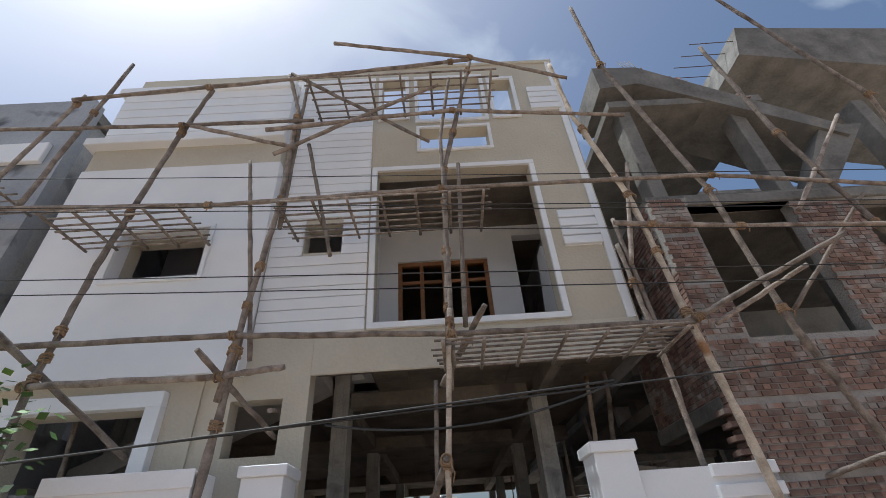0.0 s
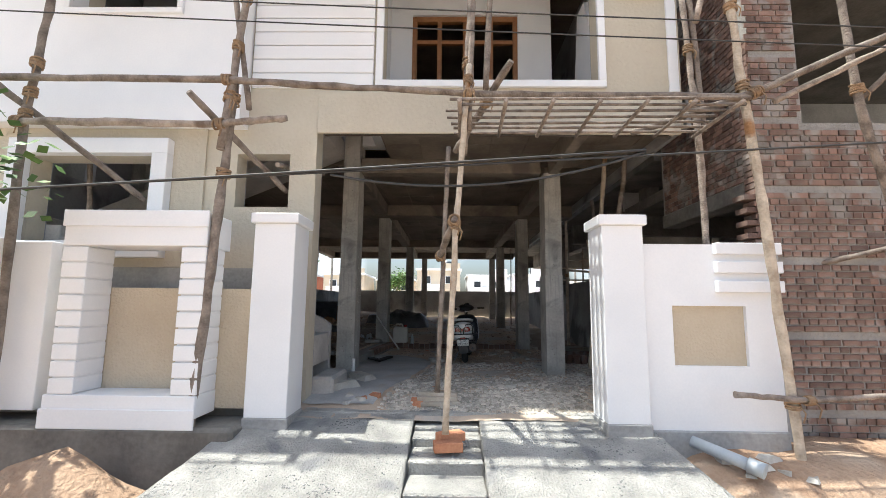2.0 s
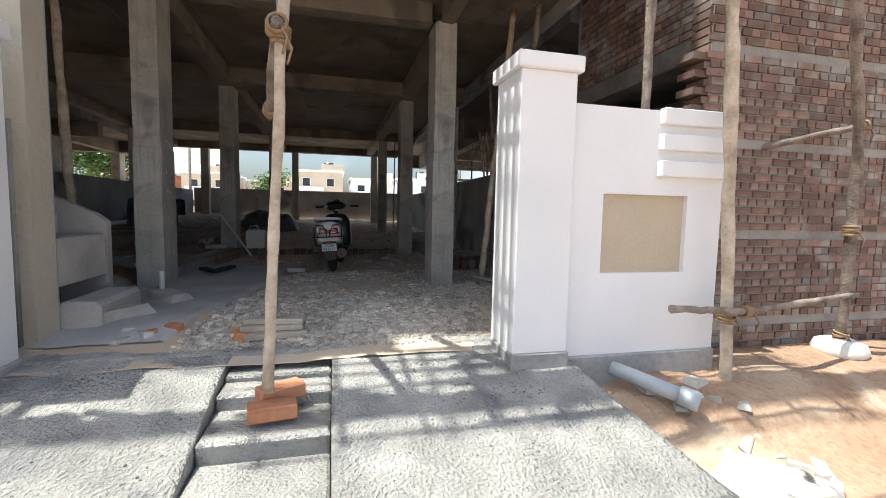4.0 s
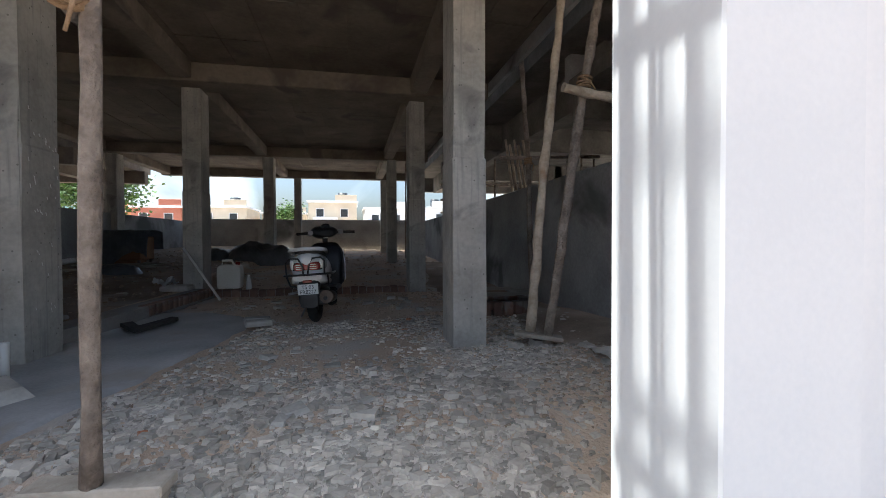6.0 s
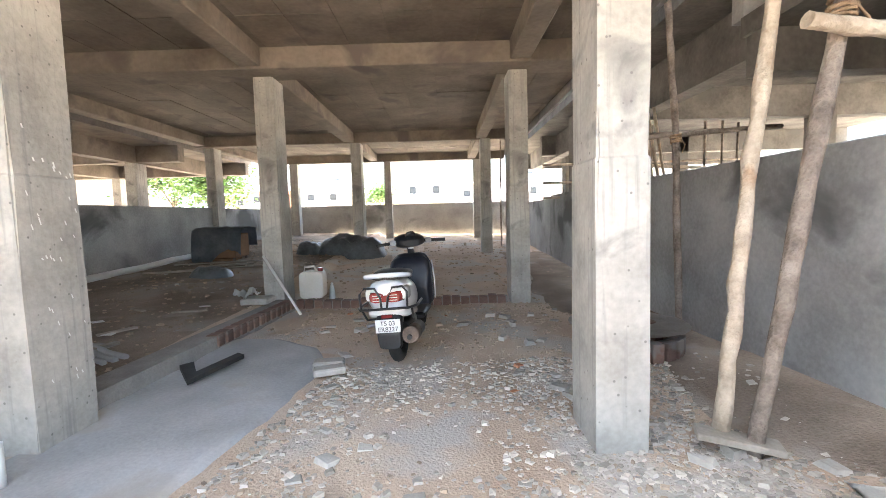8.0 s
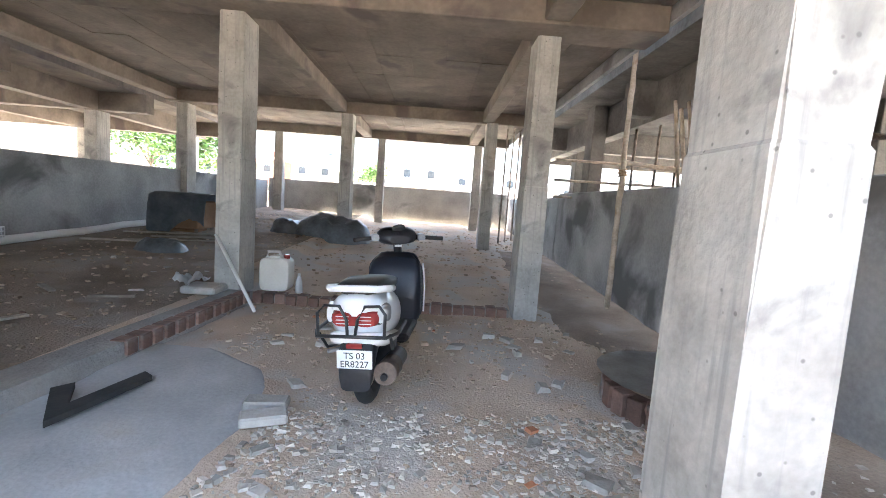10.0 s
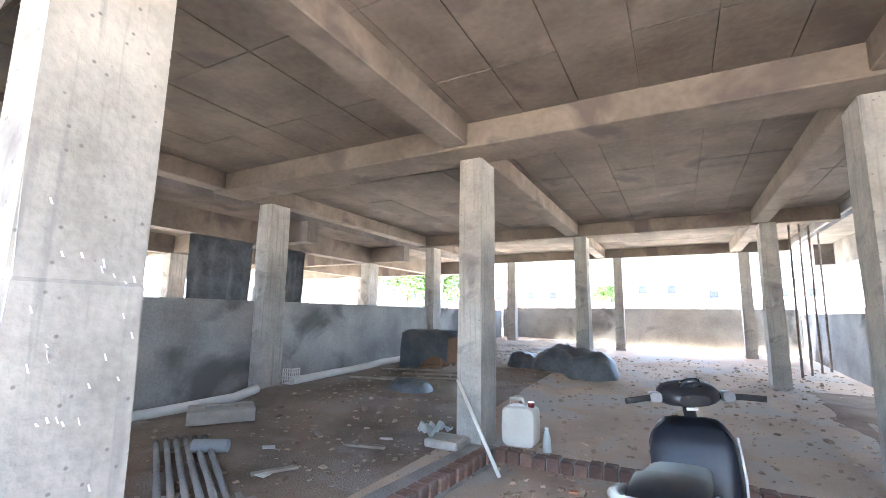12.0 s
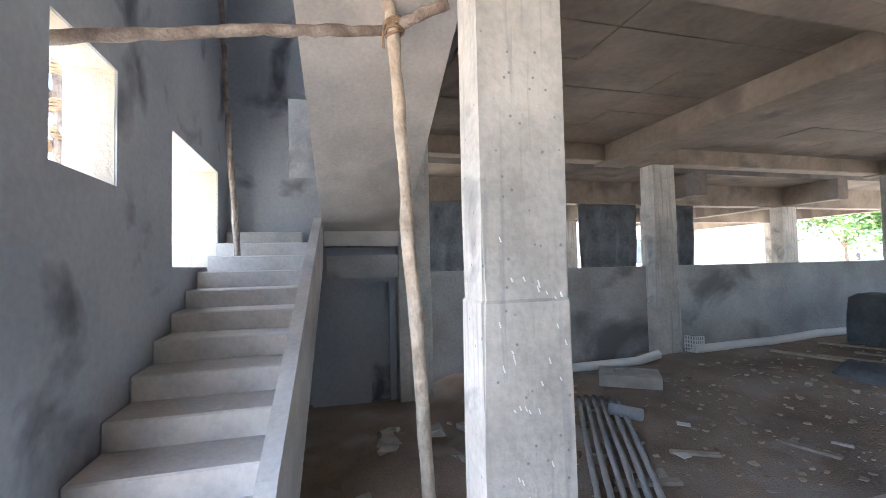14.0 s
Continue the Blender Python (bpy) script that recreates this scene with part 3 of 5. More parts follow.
cols = ((-0.33, -0.10, 7.165, 7.52), (2.505, 2.735, 7.075, 7.43), (-0.34, -0.11, 10.44, 10.80), (2.64, 2.865, 10.44, 10.80), (-3.72, -3.46, 10.87, 11.22),
        (-0.22, 0.01, 15.25, 15.6), (2.70, 2.93, 15.10, 15.45), (-3.60, -3.37, 15.4, 15.75), (-2.82, -2.58, 18.75, 18.99), (0.06, 0.27, 18.75, 18.99), (2.78, 3.0, 18.75, 18.99), (-3.595, -3.38, 7.42, 7.78))
for x0, x1, y0, y1 in cols:
    hi = CZ if y0 > 8 or x0 > 0 else SZ + 2.8
    bm = B()
    joint = inner((x0 + x1) / 2, (y0 + y1) / 2) + 1.33
    zs = [-0.35, 0.3, 0.8, joint - 0.012, joint, joint + 0.35, 2.2, hi]
    n = len(zs)
    rows = []
    for z in zs:
        e = 0.004 if z < joint else -0.002
        rows.append([bm.verts.new((px + rng.uniform(-0.002, 0.002), py + rng.uniform(-0.002, 0.002), z)) for px, py in ((x0 - e, y0 - e), (x1 + e, y0 - e), (x1 + e, y1 + e), (x0 - e, y1 + e))])
    for a, b in zip(rows, rows[1:]):
        for j in range(4):
            bm.faces.new((a[j], a[(j + 1) % 4], b[(j + 1) % 4], b[j]))
    bm.faces.new(rows[0][::-1])
    bm.faces.new(rows[-1])
    bmesh.ops.bevel(bm, geom=[e for e in bm.edges if abs(e.verts[0].co.z - e.verts[1].co.z) > 0.005], offset=0.012, segments=2, affect="EDGES")
    fixed("column", bm, COLUMN_C, "raw grey concrete column with a casting joint", "column")


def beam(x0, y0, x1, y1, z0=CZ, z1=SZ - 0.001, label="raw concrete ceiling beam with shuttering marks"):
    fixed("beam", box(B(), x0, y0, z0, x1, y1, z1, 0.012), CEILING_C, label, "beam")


for y0, y1 in ((10.16, 10.62), (15.22, 15.46), (18.76, 19.0)):
    beam(-3.74, y0, 3.74, y1)
for x0, x1 in ((-0.36, -0.12), (2.62, 2.85), (-3.70, -3.47)):
    for ya, yb in ((7.56, 10.155), (10.625, 15.215), (15.465, 18.755)):
        beam(x0, ya, x1, yb, CZ + 0.02)
beam(-0.09, 7.2, 2.50, 7.42, CZ + 0.03)
beam(2.56, 5.67, 2.70, 7.07, CZ - 0.02)
fixed("slab_edge", box(B(), 3.75, 5.66, 2.85, 3.80, 19.62, 3.22), CEMENT, "bluish grey edge of the carport slab", "beam")

# boundary walls
def leaning(name, a, b, t, z0, z1, label, mt=CEMENT, holes=()):
    bm = holed("y", 0, math.dist(a, b), z0, z1, 0, t, holes)
    ang = math.atan2(b[1] - a[1], b[0] - a[0])
    bmesh.ops.transform(bm, matrix=Matrix.Translation((a[0], a[1], 0)) @ Matrix.Rotation(ang, 4, "Z"), verts=bm.verts)
    return fixed(name, bm, mt, label, "wall")


leaning("wall_left", (-3.78, 7.8), (-3.33, 19.7), 0.14, -0.4, 1.40, "grey cement-plastered boundary wall with damp stains")
for ya, yb in ((8.2, 10.75), (11.3, 14.6)):
    xa, xb = -3.45 + 0.038 * (ya - 8), -3.45 + 0.038 * (yb - 8)
    line = [Vector((xa, ya, 0)).lerp(Vector((xb, yb, 0)), k / 8) for k in range(9)]
    thing("drain_pipe", tube(B(), [(p.x, p.y, inner(p.x, p.y) + 0.045) for p in line], 0.055, 14), PVC_WHITE, "long dusty white drain pipe lying at the wall foot", "pipe", "pipes at the wall")
fixed("wall_back", box(B(), -3.3, 19.72, -0.4, 4.0, 19.86, 1.48), CEMENT, "grey cement-plastered rear boundary wall", "wall")
fixed("wall_right", box(B(), 4.02, 5.05, -0.4, 4.16, 14.2, 1.43, 0.01), CEMENT, "grey cement-plastered boundary wall with rising damp", "wall")
fixed("wall_right_far", box(B(), 4.02, 14.205, -0.4, 4.16, 19.86, 1.36, 0.01), CEMENT, "paler lower run of the boundary wall", "wall")

# ---- stairs ----
SKEW, RISE, RUN = 0.058, 0.128, 0.307


def stair_y(x, y):
    """The flights stand a little askew to the front wall."""
    return y - SKEW * (x + 0.3)


def skewed(bm):
    for v in bm.verts:
        if v.co.y > 5.9:
            v.co.y = stair_y(v.co.x, v.co.y)
    return bm


stair = fixed("staircase", box(B(), -3.598, 5.70, -0.3, -3.36, 6.42, 1.85, 0.01), STEP_C, "cement staircase rising along the front wall", "stairs")
for k in range(-1, 9):
    x1, zt = -0.536 - k * RUN, 0.697 + k * RISE
    bm = box(B(), x1 - RUN - 0.02, 5.676, max(zt - 0.32, -0.3), x1, 6.366, zt)
    bmesh.ops.bevel(bm, geom=list(bm.edges), offset=0.009, segments=1, affect="EDGES")
    part("step", skewed(bm), STEP_C, stair)
part("stringer", skewed(prism(B(), ((-0.22, -0.1), (-0.22, 0.66), (-0.3, 0.72), (-3.15, 1.98), (-3.35, 2.0), (-3.35, 1.50), (-0.55, 0.1), (-0.55, -0.1)), "y", 6.369, 6.445)), STEP_C, stair)
part("base_block", box(B(), -0.23, 5.68, -0.3, 0.02, 6.33, 0.16, 0.03), STEP_C, stair)
part("landing", box(B(), -3.598, 6.64, 1.70, -3.40, 7.42, 1.86), STEP_C, stair)
part("flight", skewed(prism(B(), ((-3.39, 1.86), (-3.1, 1.93), (-0.36, 3.02), (-0.36, 3.26), (-3.39, 2.10)), "y", 6.45, 7.31)), STEP_C, stair, "sloping concrete underside of the upper flight")
part("landing_beam", box(B(), -3.56, 6.66, 1.36, -3.38, 7.41, 1.60), CEMENT, stair)
fixed("wall_stair_back", holed("x", 5.66, 7.5, -0.3, 6.0, -3.75, -3.60, [(6.27, 6.78, 2.46, 3.38)]), BLUE_CEMENT, "blue-grey cement wall with dark blotches behind the stair landing", "wall")
fixed("wall_stair_lining", holed("y", -3.6, -0.19, -0.3, 5.95, F1 + 0.002, F1 + 0.012, wins), BLUE_CEMENT, "cement plaster inside the front wall, its blue-grey taken from sky light", "wall")
fixed("wall_under_stair", holed("x", 6.5, 7.40, -0.3, 1.36, -3.57, -3.50, [(7.12, 7.33, 0.0, 1.30)]), BLUE_CEMENT, "dark stub wall under the stairs", "wall")

# ---- compound wall on the street ----


def gate_pillar(x0, x1, y0, y1, top):
    p = fixed("gate_pillar", box(B(), x0, y0, -0.045, x1, y1, top - 0.09, 0.006), WHITE, "tall white plastered gate pillar with a flat cap", "pillar")
    part("cap", box(B(), x0 - 0.03, y0 - 0.03, top - 0.09, x1 + 0.03, y1 + 0.03, top, 0.008), WHITE, p)
    part("footing", box(B(), x0 - 0.012, y0 - 0.012, -0.5, x1 + 0.012, y1 + 0.012, -0.04, 0.01), CEMENT, p, "rough grey cement foot")
    return p


gate_pillar(2.50, 2.85, 4.81, 5.18, 1.69)
gate_pillar(-0.505, -0.145, 4.84, 5.21, 1.69)
cw = fixed("compound_wall", holed("y", 2.852, 3.99, -0.10, 1.45, 4.88, 5.0, [(3.10, 3.72, 0.42, 0.92)]), WHITE, "white street wall with a beige panel and three raised bars", "wall")
part("panel", box(B(), 3.09, 4.915, 0.41, 3.73, 4.96, 0.93), SAND_PANEL, cw, "beige textured recessed panel")
for z in (1.36, 1.20, 1.035):
    part("bar", box(B(), 3.47, 4.825, z, 4.03, 4.88, z + 0.10, 0.006), WHITE, cw)
part("footing", box(B(), 2.853, 4.86, -0.6, 4.0, 5.02, -0.10, 0.01), CEMENT, cw, "rough grey cement foot")
lw = fixed("compound_wall_left", holed("y", -4.6, -0.51, 0.0, 1.03, 4.98, 5.1, []), SAND_PANEL, "low beige textured street wall behind white block frames", "wall")
part("footing", box(B(), -4.6, 4.64, -0.75, -0.50, 5.1, -0.08, 0.03), CONCRETE, lw, "dark rough cement plinth")


def block_frame(x0, x1):
    fr = fixed("wall_frame", box(B(), x0, 4.66, 1.37, x1, 5.06, 1.66, 0.006), WHITE, "white frame of stacked blocks on the street wall", "wall")
    part("groove_line", box(B(), x0 - 0.012, 4.645, 1.53, x1 + 0.012, 4.66, 1.67, 0.005), WHITE, fr)
    part("base_rail", box(B(), x0 - 0.03, 4.66, -0.02, x1, 4.98, 0.16, 0.006), WHITE, fr)
    part("base_rail", box(B(), x0 - 0.04, 4.645, -0.10, x1 + 0.01, 4.66, 0.055, 0.005), WHITE, fr)
    for xa, xb in ((x0, x0 + 0.21), (x1 - 0.21, x1)):
        part("leg_core", box(B(), xa + 0.012, 4.69, 0.16, xb - 0.012, 4.975, 1.37), WHITE, fr)
        for k in range(9):
            part("block", box(B(), xa, 4.665, 0.165 + k * 0.134, xb, 4.972, 0.287 + k * 0.134, 0.006), WHITE, fr)


block_frame(-2.03, -0.82)
part("pier", box(B(), -2.62, 4.8, 0.0, -2.25, 5.0, 1.42, 0.006), WHITE, lw)
part("pier", box(B(), -4.6, 4.72, 0.0, -2.62, 4.978, 1.44, 0.006), WHITE, lw)
part("rail_block", box(B(), -2.25, 4.9, 1.26, -2.04, 5.05, 1.42, 0.005), WHITE, lw)

# ---- brick house next door ----
BX = 4.16
nb = fixed("neighbour_wall", holed("y", BX, 9.0, -0.7, 4.70, 5.22, 5.40, [(4.62, 6.0, 2.70, 4.55), (6.8, 8.2, 2.7, 4.5)]), MORTAR, "unplastered brick front of the unfinished house next door", "wall")
nside = fixed("neighbour_side_wall", holed("x", 5.40, 7.1, 2.12, 4.70, BX, BX + 0.2, []), MORTAR, "unplastered brick side wall over a concrete beam", "wall")
part("beam", box(B(), BX - 0.02, 5.41, 1.98, BX + 0.22, 7.12, 2.15, 0.01), CONCRETE, nside)
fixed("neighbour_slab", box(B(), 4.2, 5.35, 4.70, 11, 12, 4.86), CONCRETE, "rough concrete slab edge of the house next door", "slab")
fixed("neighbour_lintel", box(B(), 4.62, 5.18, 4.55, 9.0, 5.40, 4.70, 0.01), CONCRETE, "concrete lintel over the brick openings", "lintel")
# Added wall; shuts out sky where the ground floor next door is dark.
fixed("neighbour_closing_wall", box(B(), 6.4, 5.41, -0.4, 6.55, 9.6, 2.49), CEMENT, "cement wall added to close the open ground floor next door", "wall")
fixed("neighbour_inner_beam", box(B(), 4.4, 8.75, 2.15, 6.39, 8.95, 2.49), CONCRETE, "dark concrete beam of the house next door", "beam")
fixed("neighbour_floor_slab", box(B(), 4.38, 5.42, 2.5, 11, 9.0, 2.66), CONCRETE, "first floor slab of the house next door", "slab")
fixed("neighbour_back_wall", box(B(), 4.4, 9.0, 2.66, 11, 9.15, 8.0), CEMENT, "shaded back wall of the house next door", "wall")
# upper storey: sloped stair slab, roof slab, stub columns
fixed("neighbour_stair", prism(B(), ((4.30, 8.05), (5.1, 8.02), (7.9, 6.25), (7.9, 6.0), (5.0, 7.55), (4.30, 7.45)), "y", 5.45, 6.6), CONCRETE, "sloping concrete stair slab of the house next door", "stairs")
fixed("neighbour_mid_slab", box(B(), 4.35, 5.5, 7.0, 7.0, 9.0, 7.15), CONCRETE, "upper slab of the house next door", "slab")
fixed("neighbour_roof", prism(B(), ((7.2, 8.35), (11.5, 7.4), (11.5, 8.9), (7.5, 9.25)), "y", 5.5, 7.8), CONCRETE, "projecting roof slab of the house next door", "slab")
fixed("neighbour_beam", prism(B(), ((7.6, 6.3), (8.3, 6.3), (7.0, 4.86), (6.6, 4.86)), "y", 5.5, 5.8), CONCRETE, "raking concrete strut of the house next door", "beam")
for x0, w, z1, mt in ((4.75, 0.35, 8.75, ORANGE_BRICK), (5.55, 0.45, 8.95, CEMENT)):
    fixed("neighbour_pier", prism(B(), ((x0, 7.9), (x0 + w * 1.4, 7.7), (x0 + w, z1 - 0.25), (x0 + w * 0.55, z1), (x0 + 0.1, z1)), "y", 6.2, 6.5), mt, "stub pier on the roof next door", "pier")
for x0, y0 in ((4.5, 5.6), (6.4, 5.6), (8.6, 5.6), (4.6, 8.6), (6.6, 8.6)):
    fixed("neighbour_column", box(B(), x0, y0, 2.66, x0 + 0.23, y0 + 0.3, 7.0, 0.01), CONCRETE, "raw concrete column next door", "column")
for x0, y0 in ((4.42, 13.9), (7.8, 12.2), (4.95, 16.4), (7.8, 16.4)):
    fixed("neighbour_column", box(B(), x0, y0, -0.4, x0 + 0.24, y0 + 0.36, 2.97, 0.01), CONCRETE, "raw concrete column next door", "column")
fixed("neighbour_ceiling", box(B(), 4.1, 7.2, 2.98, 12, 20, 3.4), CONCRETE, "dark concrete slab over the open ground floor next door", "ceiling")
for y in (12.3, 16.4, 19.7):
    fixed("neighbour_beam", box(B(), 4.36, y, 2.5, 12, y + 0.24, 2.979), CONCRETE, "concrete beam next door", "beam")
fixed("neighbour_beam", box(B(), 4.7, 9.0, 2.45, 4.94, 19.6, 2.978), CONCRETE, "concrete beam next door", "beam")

# bricks: near ones apart, the rest joined
def brick_mesh(w, h, d):
    bm = B()
    box(bm, -w / 2, -d, -h / 2, w / 2, 0, h / 2)
    bmesh.ops.bevel(bm, geom=[e for e in bm.edges if e.verts[0].co.y < -d / 2 and e.verts[1].co.y < -d / 2], offset=0.005, segments=1, affect="EDGES")
    me = bpy.data.meshes.new("brick")
    bm.to_mesh(me)
    bm.free()
    me.materials.append(BRICK)
    return me


LONG, SHORT = brick_mesh(0.155, 0.050, 0.014), brick_mesh(0.075, 0.050, 0.014)


def courses(u0, u1, z0, z1):
    row, z = 0, z0
    while z < z1:
        head = row % 2
        u, step = u0 + (0.0 if head else -0.04), 0.086 if head else 0.168
        while u < u1:
            mid = u + step / 2
            if mid - 0.04 > u0 and mid + 0.04 < u1:
                yield mid, z + 0.028, head, row
            u += step
        row += 1
        z += 0.0625


count, far = 0, B()
for u, z, head, row in courses(BX - 0.01, 8.9, -0.68, 4.69):
    if 4.60 < u < 6.02 and 2.66 < z < 4.57 or 6.78 < u < 8.22 and 2.66 < z < 4.52 or 4.6 < u and z > 4.53 or row % 11 == 10:
        continue
    u += rng.uniform(-0.008, 0.008)
    if u < 5.1 and 0.2 < z < 1.75 and count < 290 and row % 11 != 10:
        ob = new("brick", SHORT if head else LONG)
        ob.parent = nb
        ob.location = Vector((u, 5.221 - rng.uniform(0, 0.007), z)) - WHERE[nb.name]
        ob.rotation_euler = (0, rng.uniform(-0.03, 0.03), rng.uniform(-0.03, 0.03))
        count += 1
    else:
        w = 0.0375 if head else 0.0775
        box(far, u - w, 5.209 - rng.uniform(0, 0.006), z - 0.025, u + w, 5.221, z + 0.025)
tagged(part("brickwork", far, BRICK_ALL, nb), kind="stuff")
far = B()
for u, z, head, row in courses(5.40, 7.1, 2.16, 4.68):
    w = 0.0375 if head else 0.0775
    box(far, BX - 0.014 - rng.uniform(0, 0.006), u - w, z - 0.025, BX + 0.001, u + w, z + 0.025)
tagged(part("brickwork", far, BRICK_ALL, nside), kind="stuff")
# toothed brick end at the corner
bm = B()
for k in range(34):
    z = 1.5 + k * 0.0625
    box(bm, BX - (0.12 if k % 2 else 0.04) + rng.uniform(-0.03, 0.03) if k < 9 else BX - 0.02, 5.23, z, BX, 5.40, z + 0.05)
tagged(part("toothing", bm, BRICK_ALL, nb), kind="stuff")
# loose bricks along the stair edge next door
bm = B()
for k in range(26):
    t = k / 26
    rock(bm, 5.1 + 2.8 * t, 5.5 + rng.uniform(0, 0.15), 8.02 - 1.77 * t, 0.10, 0.06, 0.09, rng.uniform(0, 3))
tagged(thing("brick_rubble", bm, BRICK_ALL, "row of loose broken bricks along the stair edge", "bricks"), kind="stuff")
for k in range(5):
    thing("rebar", tube(B(), ((7.5, 5.6 + k * 0.3, 8.95 + k * 0.06), (6.5, 5.6 + k * 0.3, 8.9 + k * 0.07)), 0.009, 6), STEEL, "rusty reinforcing bar sticking out of the roof slab", "rebar", "rebars")
for k in range(4):
    thing("rebar", tube(B(), ((5.75 + k * 0.07, 6.3, 8.8), (5.45 + k * 0.09, 6.3, 9.5)), 0.008, 6), STEEL, "rusty reinforcing bar rising from the stub pier", "rebar", "rebars")

# grey house on the other side
gh = tagged(part("grey_house", holed("y", -9.5, -4.25, -0.7, 7.6, 5.3, 5.5, [(-6.6, -5.2, 1.2, 2.3), (-6.4, -5.2, 4.3, 5.4)]), BLUE_CEMENT), "bluish grey unpainted neighbouring house", "house")
part("side_wall", box(B(), -4.5, 5.5, -0.7, -4.25, 7.4, 7.2), CEMENT, gh)
part("ornament", box(B(), -5.6, 5.22, 6.1, -4.5, 5.30, 6.5, 0.01), WHITE, gh, "white boarded ornament")
part("roof", box(B(), -9.5, 5.5, 7.3, -4.25, 7.4, 7.5), CONCRETE, gh)

# open ground floor beyond the left wall
for x0 in (-5.6, -8.6, -11.5):
    for y0 in (9.5, 12.4, 15.6, 19.2):
        fixed("far_column", box(B(), x0, y0, -0.4, x0 + 0.26, y0 + 0.4, 2.52, 0.01), COLUMN_C, "pale concrete column of the neighbouring stilt floor", "column")
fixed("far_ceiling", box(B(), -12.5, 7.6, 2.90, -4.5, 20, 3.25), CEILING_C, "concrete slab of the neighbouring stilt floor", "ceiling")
# Unseen wall added above the slab to keep sun out of the left gap.
fixed("far_shade_wall", box(B(), -4.72, 7.6, 3.25, -4.5, 20.0, 8.4), CEMENT, "unseen added wall that keeps the sun out of the left gap", "wall")
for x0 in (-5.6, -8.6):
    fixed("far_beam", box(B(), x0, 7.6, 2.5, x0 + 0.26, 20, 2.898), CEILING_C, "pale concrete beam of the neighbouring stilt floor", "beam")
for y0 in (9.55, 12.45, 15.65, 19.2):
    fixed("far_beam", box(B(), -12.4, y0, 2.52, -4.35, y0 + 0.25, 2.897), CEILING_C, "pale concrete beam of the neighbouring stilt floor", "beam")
fixed("far_back_wall", box(B(), -13.5, 5.6, -0.4, -13.3, 11.5, 2.9), CEMENT, "dark wall behind the neighbouring stilt floor", "wall")
for y in (8.2, 11.0, 12.9):
    bm = B()
    rows = []
    for i in range(13):
        u = i / 12
        rows.append([bm.verts.new((-5.47 + 0.06 * math.sin(i * 2.1) + 0.1 * bump(i, j, 0.6), y + u * (1.2 if y < 12.9 else 0.6), 0.6 + 1.92 * j / 6)) for j in range(7)])
    for a, b in zip(rows, rows[1:]):
        for j in range(6):
            f = bm.faces.new((a[j], b[j], b[j + 1], a[j + 1]))
            f.smooth = True
    bmesh.ops.solidify(bm, geom=bm.faces[:], thickness=0.004)
    bmesh.ops.recalc_face_normals(bm, faces=bm.faces[:])
    thing("hanging_tarpaulin", bm, TARP, "dark plastic sheet hung between the far columns", "tarpaulin", "hung sheets")

# ---- scaffold ----


def rope_tie(p, axis, r, parent):
    bm = B()
    ax = Vector(axis).normalized()
    for k in range(6):
        ring(bm, Vector(p) + ax * (k - 2.5) * 0.013, ax + Vector((rng.uniform(-0.3, 0.3), rng.uniform(-0.3, 0.3), rng.uniform(-0.3, 0.3))), r * 1.12, 0.009, 12, 5)
    tube(bm, (Vector(p) + Vector((0.02, -r, 0)), Vector(p) + Vector((0.05, -r - 0.02, -0.06)), Vector(p) + Vector((0.03, -r - 0.015, -0.13))), 0.006, 5, 0.2)
    return part("rope_tie", bm, ROPE, parent)


def pole(pts, r=0.032, ties=(), mt=POLE, label="rough knotty wooden scaffold pole lashed with coir rope", taper=0.85):
    p = thing("scaffold_pole", tube(B(), pts, r, 10, 0.13, taper, 11), mt, label, "scaffold pole", "scaffold poles")
    vp = [Vector(q) for q in pts]
    for k in ties:
        a, b = vp[int(k)], vp[min(int(k) + 1, len(vp) - 1)]
        rope_tie(a.lerp(b, k - int(k)), (b - a) if (b - a).length else Vector((0, 0, 1)), r * 1.15, p)
    return p


UP = "upright knotty wooden scaffold pole lashed with coir rope"
LEVEL = "horizontal wooden scaffold pole tied across the house front"
PY = 4.70
pole(((1.18, 4.60, -0.08), (1.25, 4.62, 1.55), (1.36, PY, 3.0)), 0.027, (1.0, 1.9), PALE_POLE, "peeled pale upright pole standing on a brick at the steps")
pole(((1.31, 4.76, 2.2), (1.43, PY + 0.05, 5.0), (1.98, PY + 0.05, 7.33)), 0.034, (0.3, 0.55, 0.8, 1.0, 1.3, 1.9), POLE, UP)
pole(((1.36, 4.72, 2.4), (1.40, PY, 4.2), (1.42, PY + 0.02, 5.6), (1.62, PY + 0.03, 6.9)), 0.026, (), POLE, UP)
pole(((1.09, 5.50, 0.06), (1.18, 5.38, 2.5)), 0.027, (), POLE, UP)
pole(((1.54, 5.15, 3.0), (1.66, 5.15, 5.5)), 0.030, (), POLE, UP)
pole(((1.09, 5.48, 1.36), (1.24, 4.56, 1.60)), 0.032, (0.95, 0.1), POLE, "short cross piece lashed to the gate pole")
pole(((-0.90, PY, -0.5), (-0.79, PY, 1.17), (-0.70, PY, 2.84)), 0.042, (1.5, 1.9), POLE, UP)
pole(((-0.76, PY - 0.05, 2.2), (-0.56, PY, 4.58), (-0.56, PY, 6.28), (-0.79, PY, 7.11)), 0.034, (0.2, 0.4, 0.6, 1.0, 1.9), POLE, UP)
pole(((-0.58, PY + 0.04, 2.6), (-0.82, PY, 4.0), (-1.06, PY, 5.30)), 0.026, (), POLE, UP)
pole(((-0.54, PY + 0.06, 4.2), (-0.51, PY + 0.04, 6.95)), 0.030, (), POLE, UP)
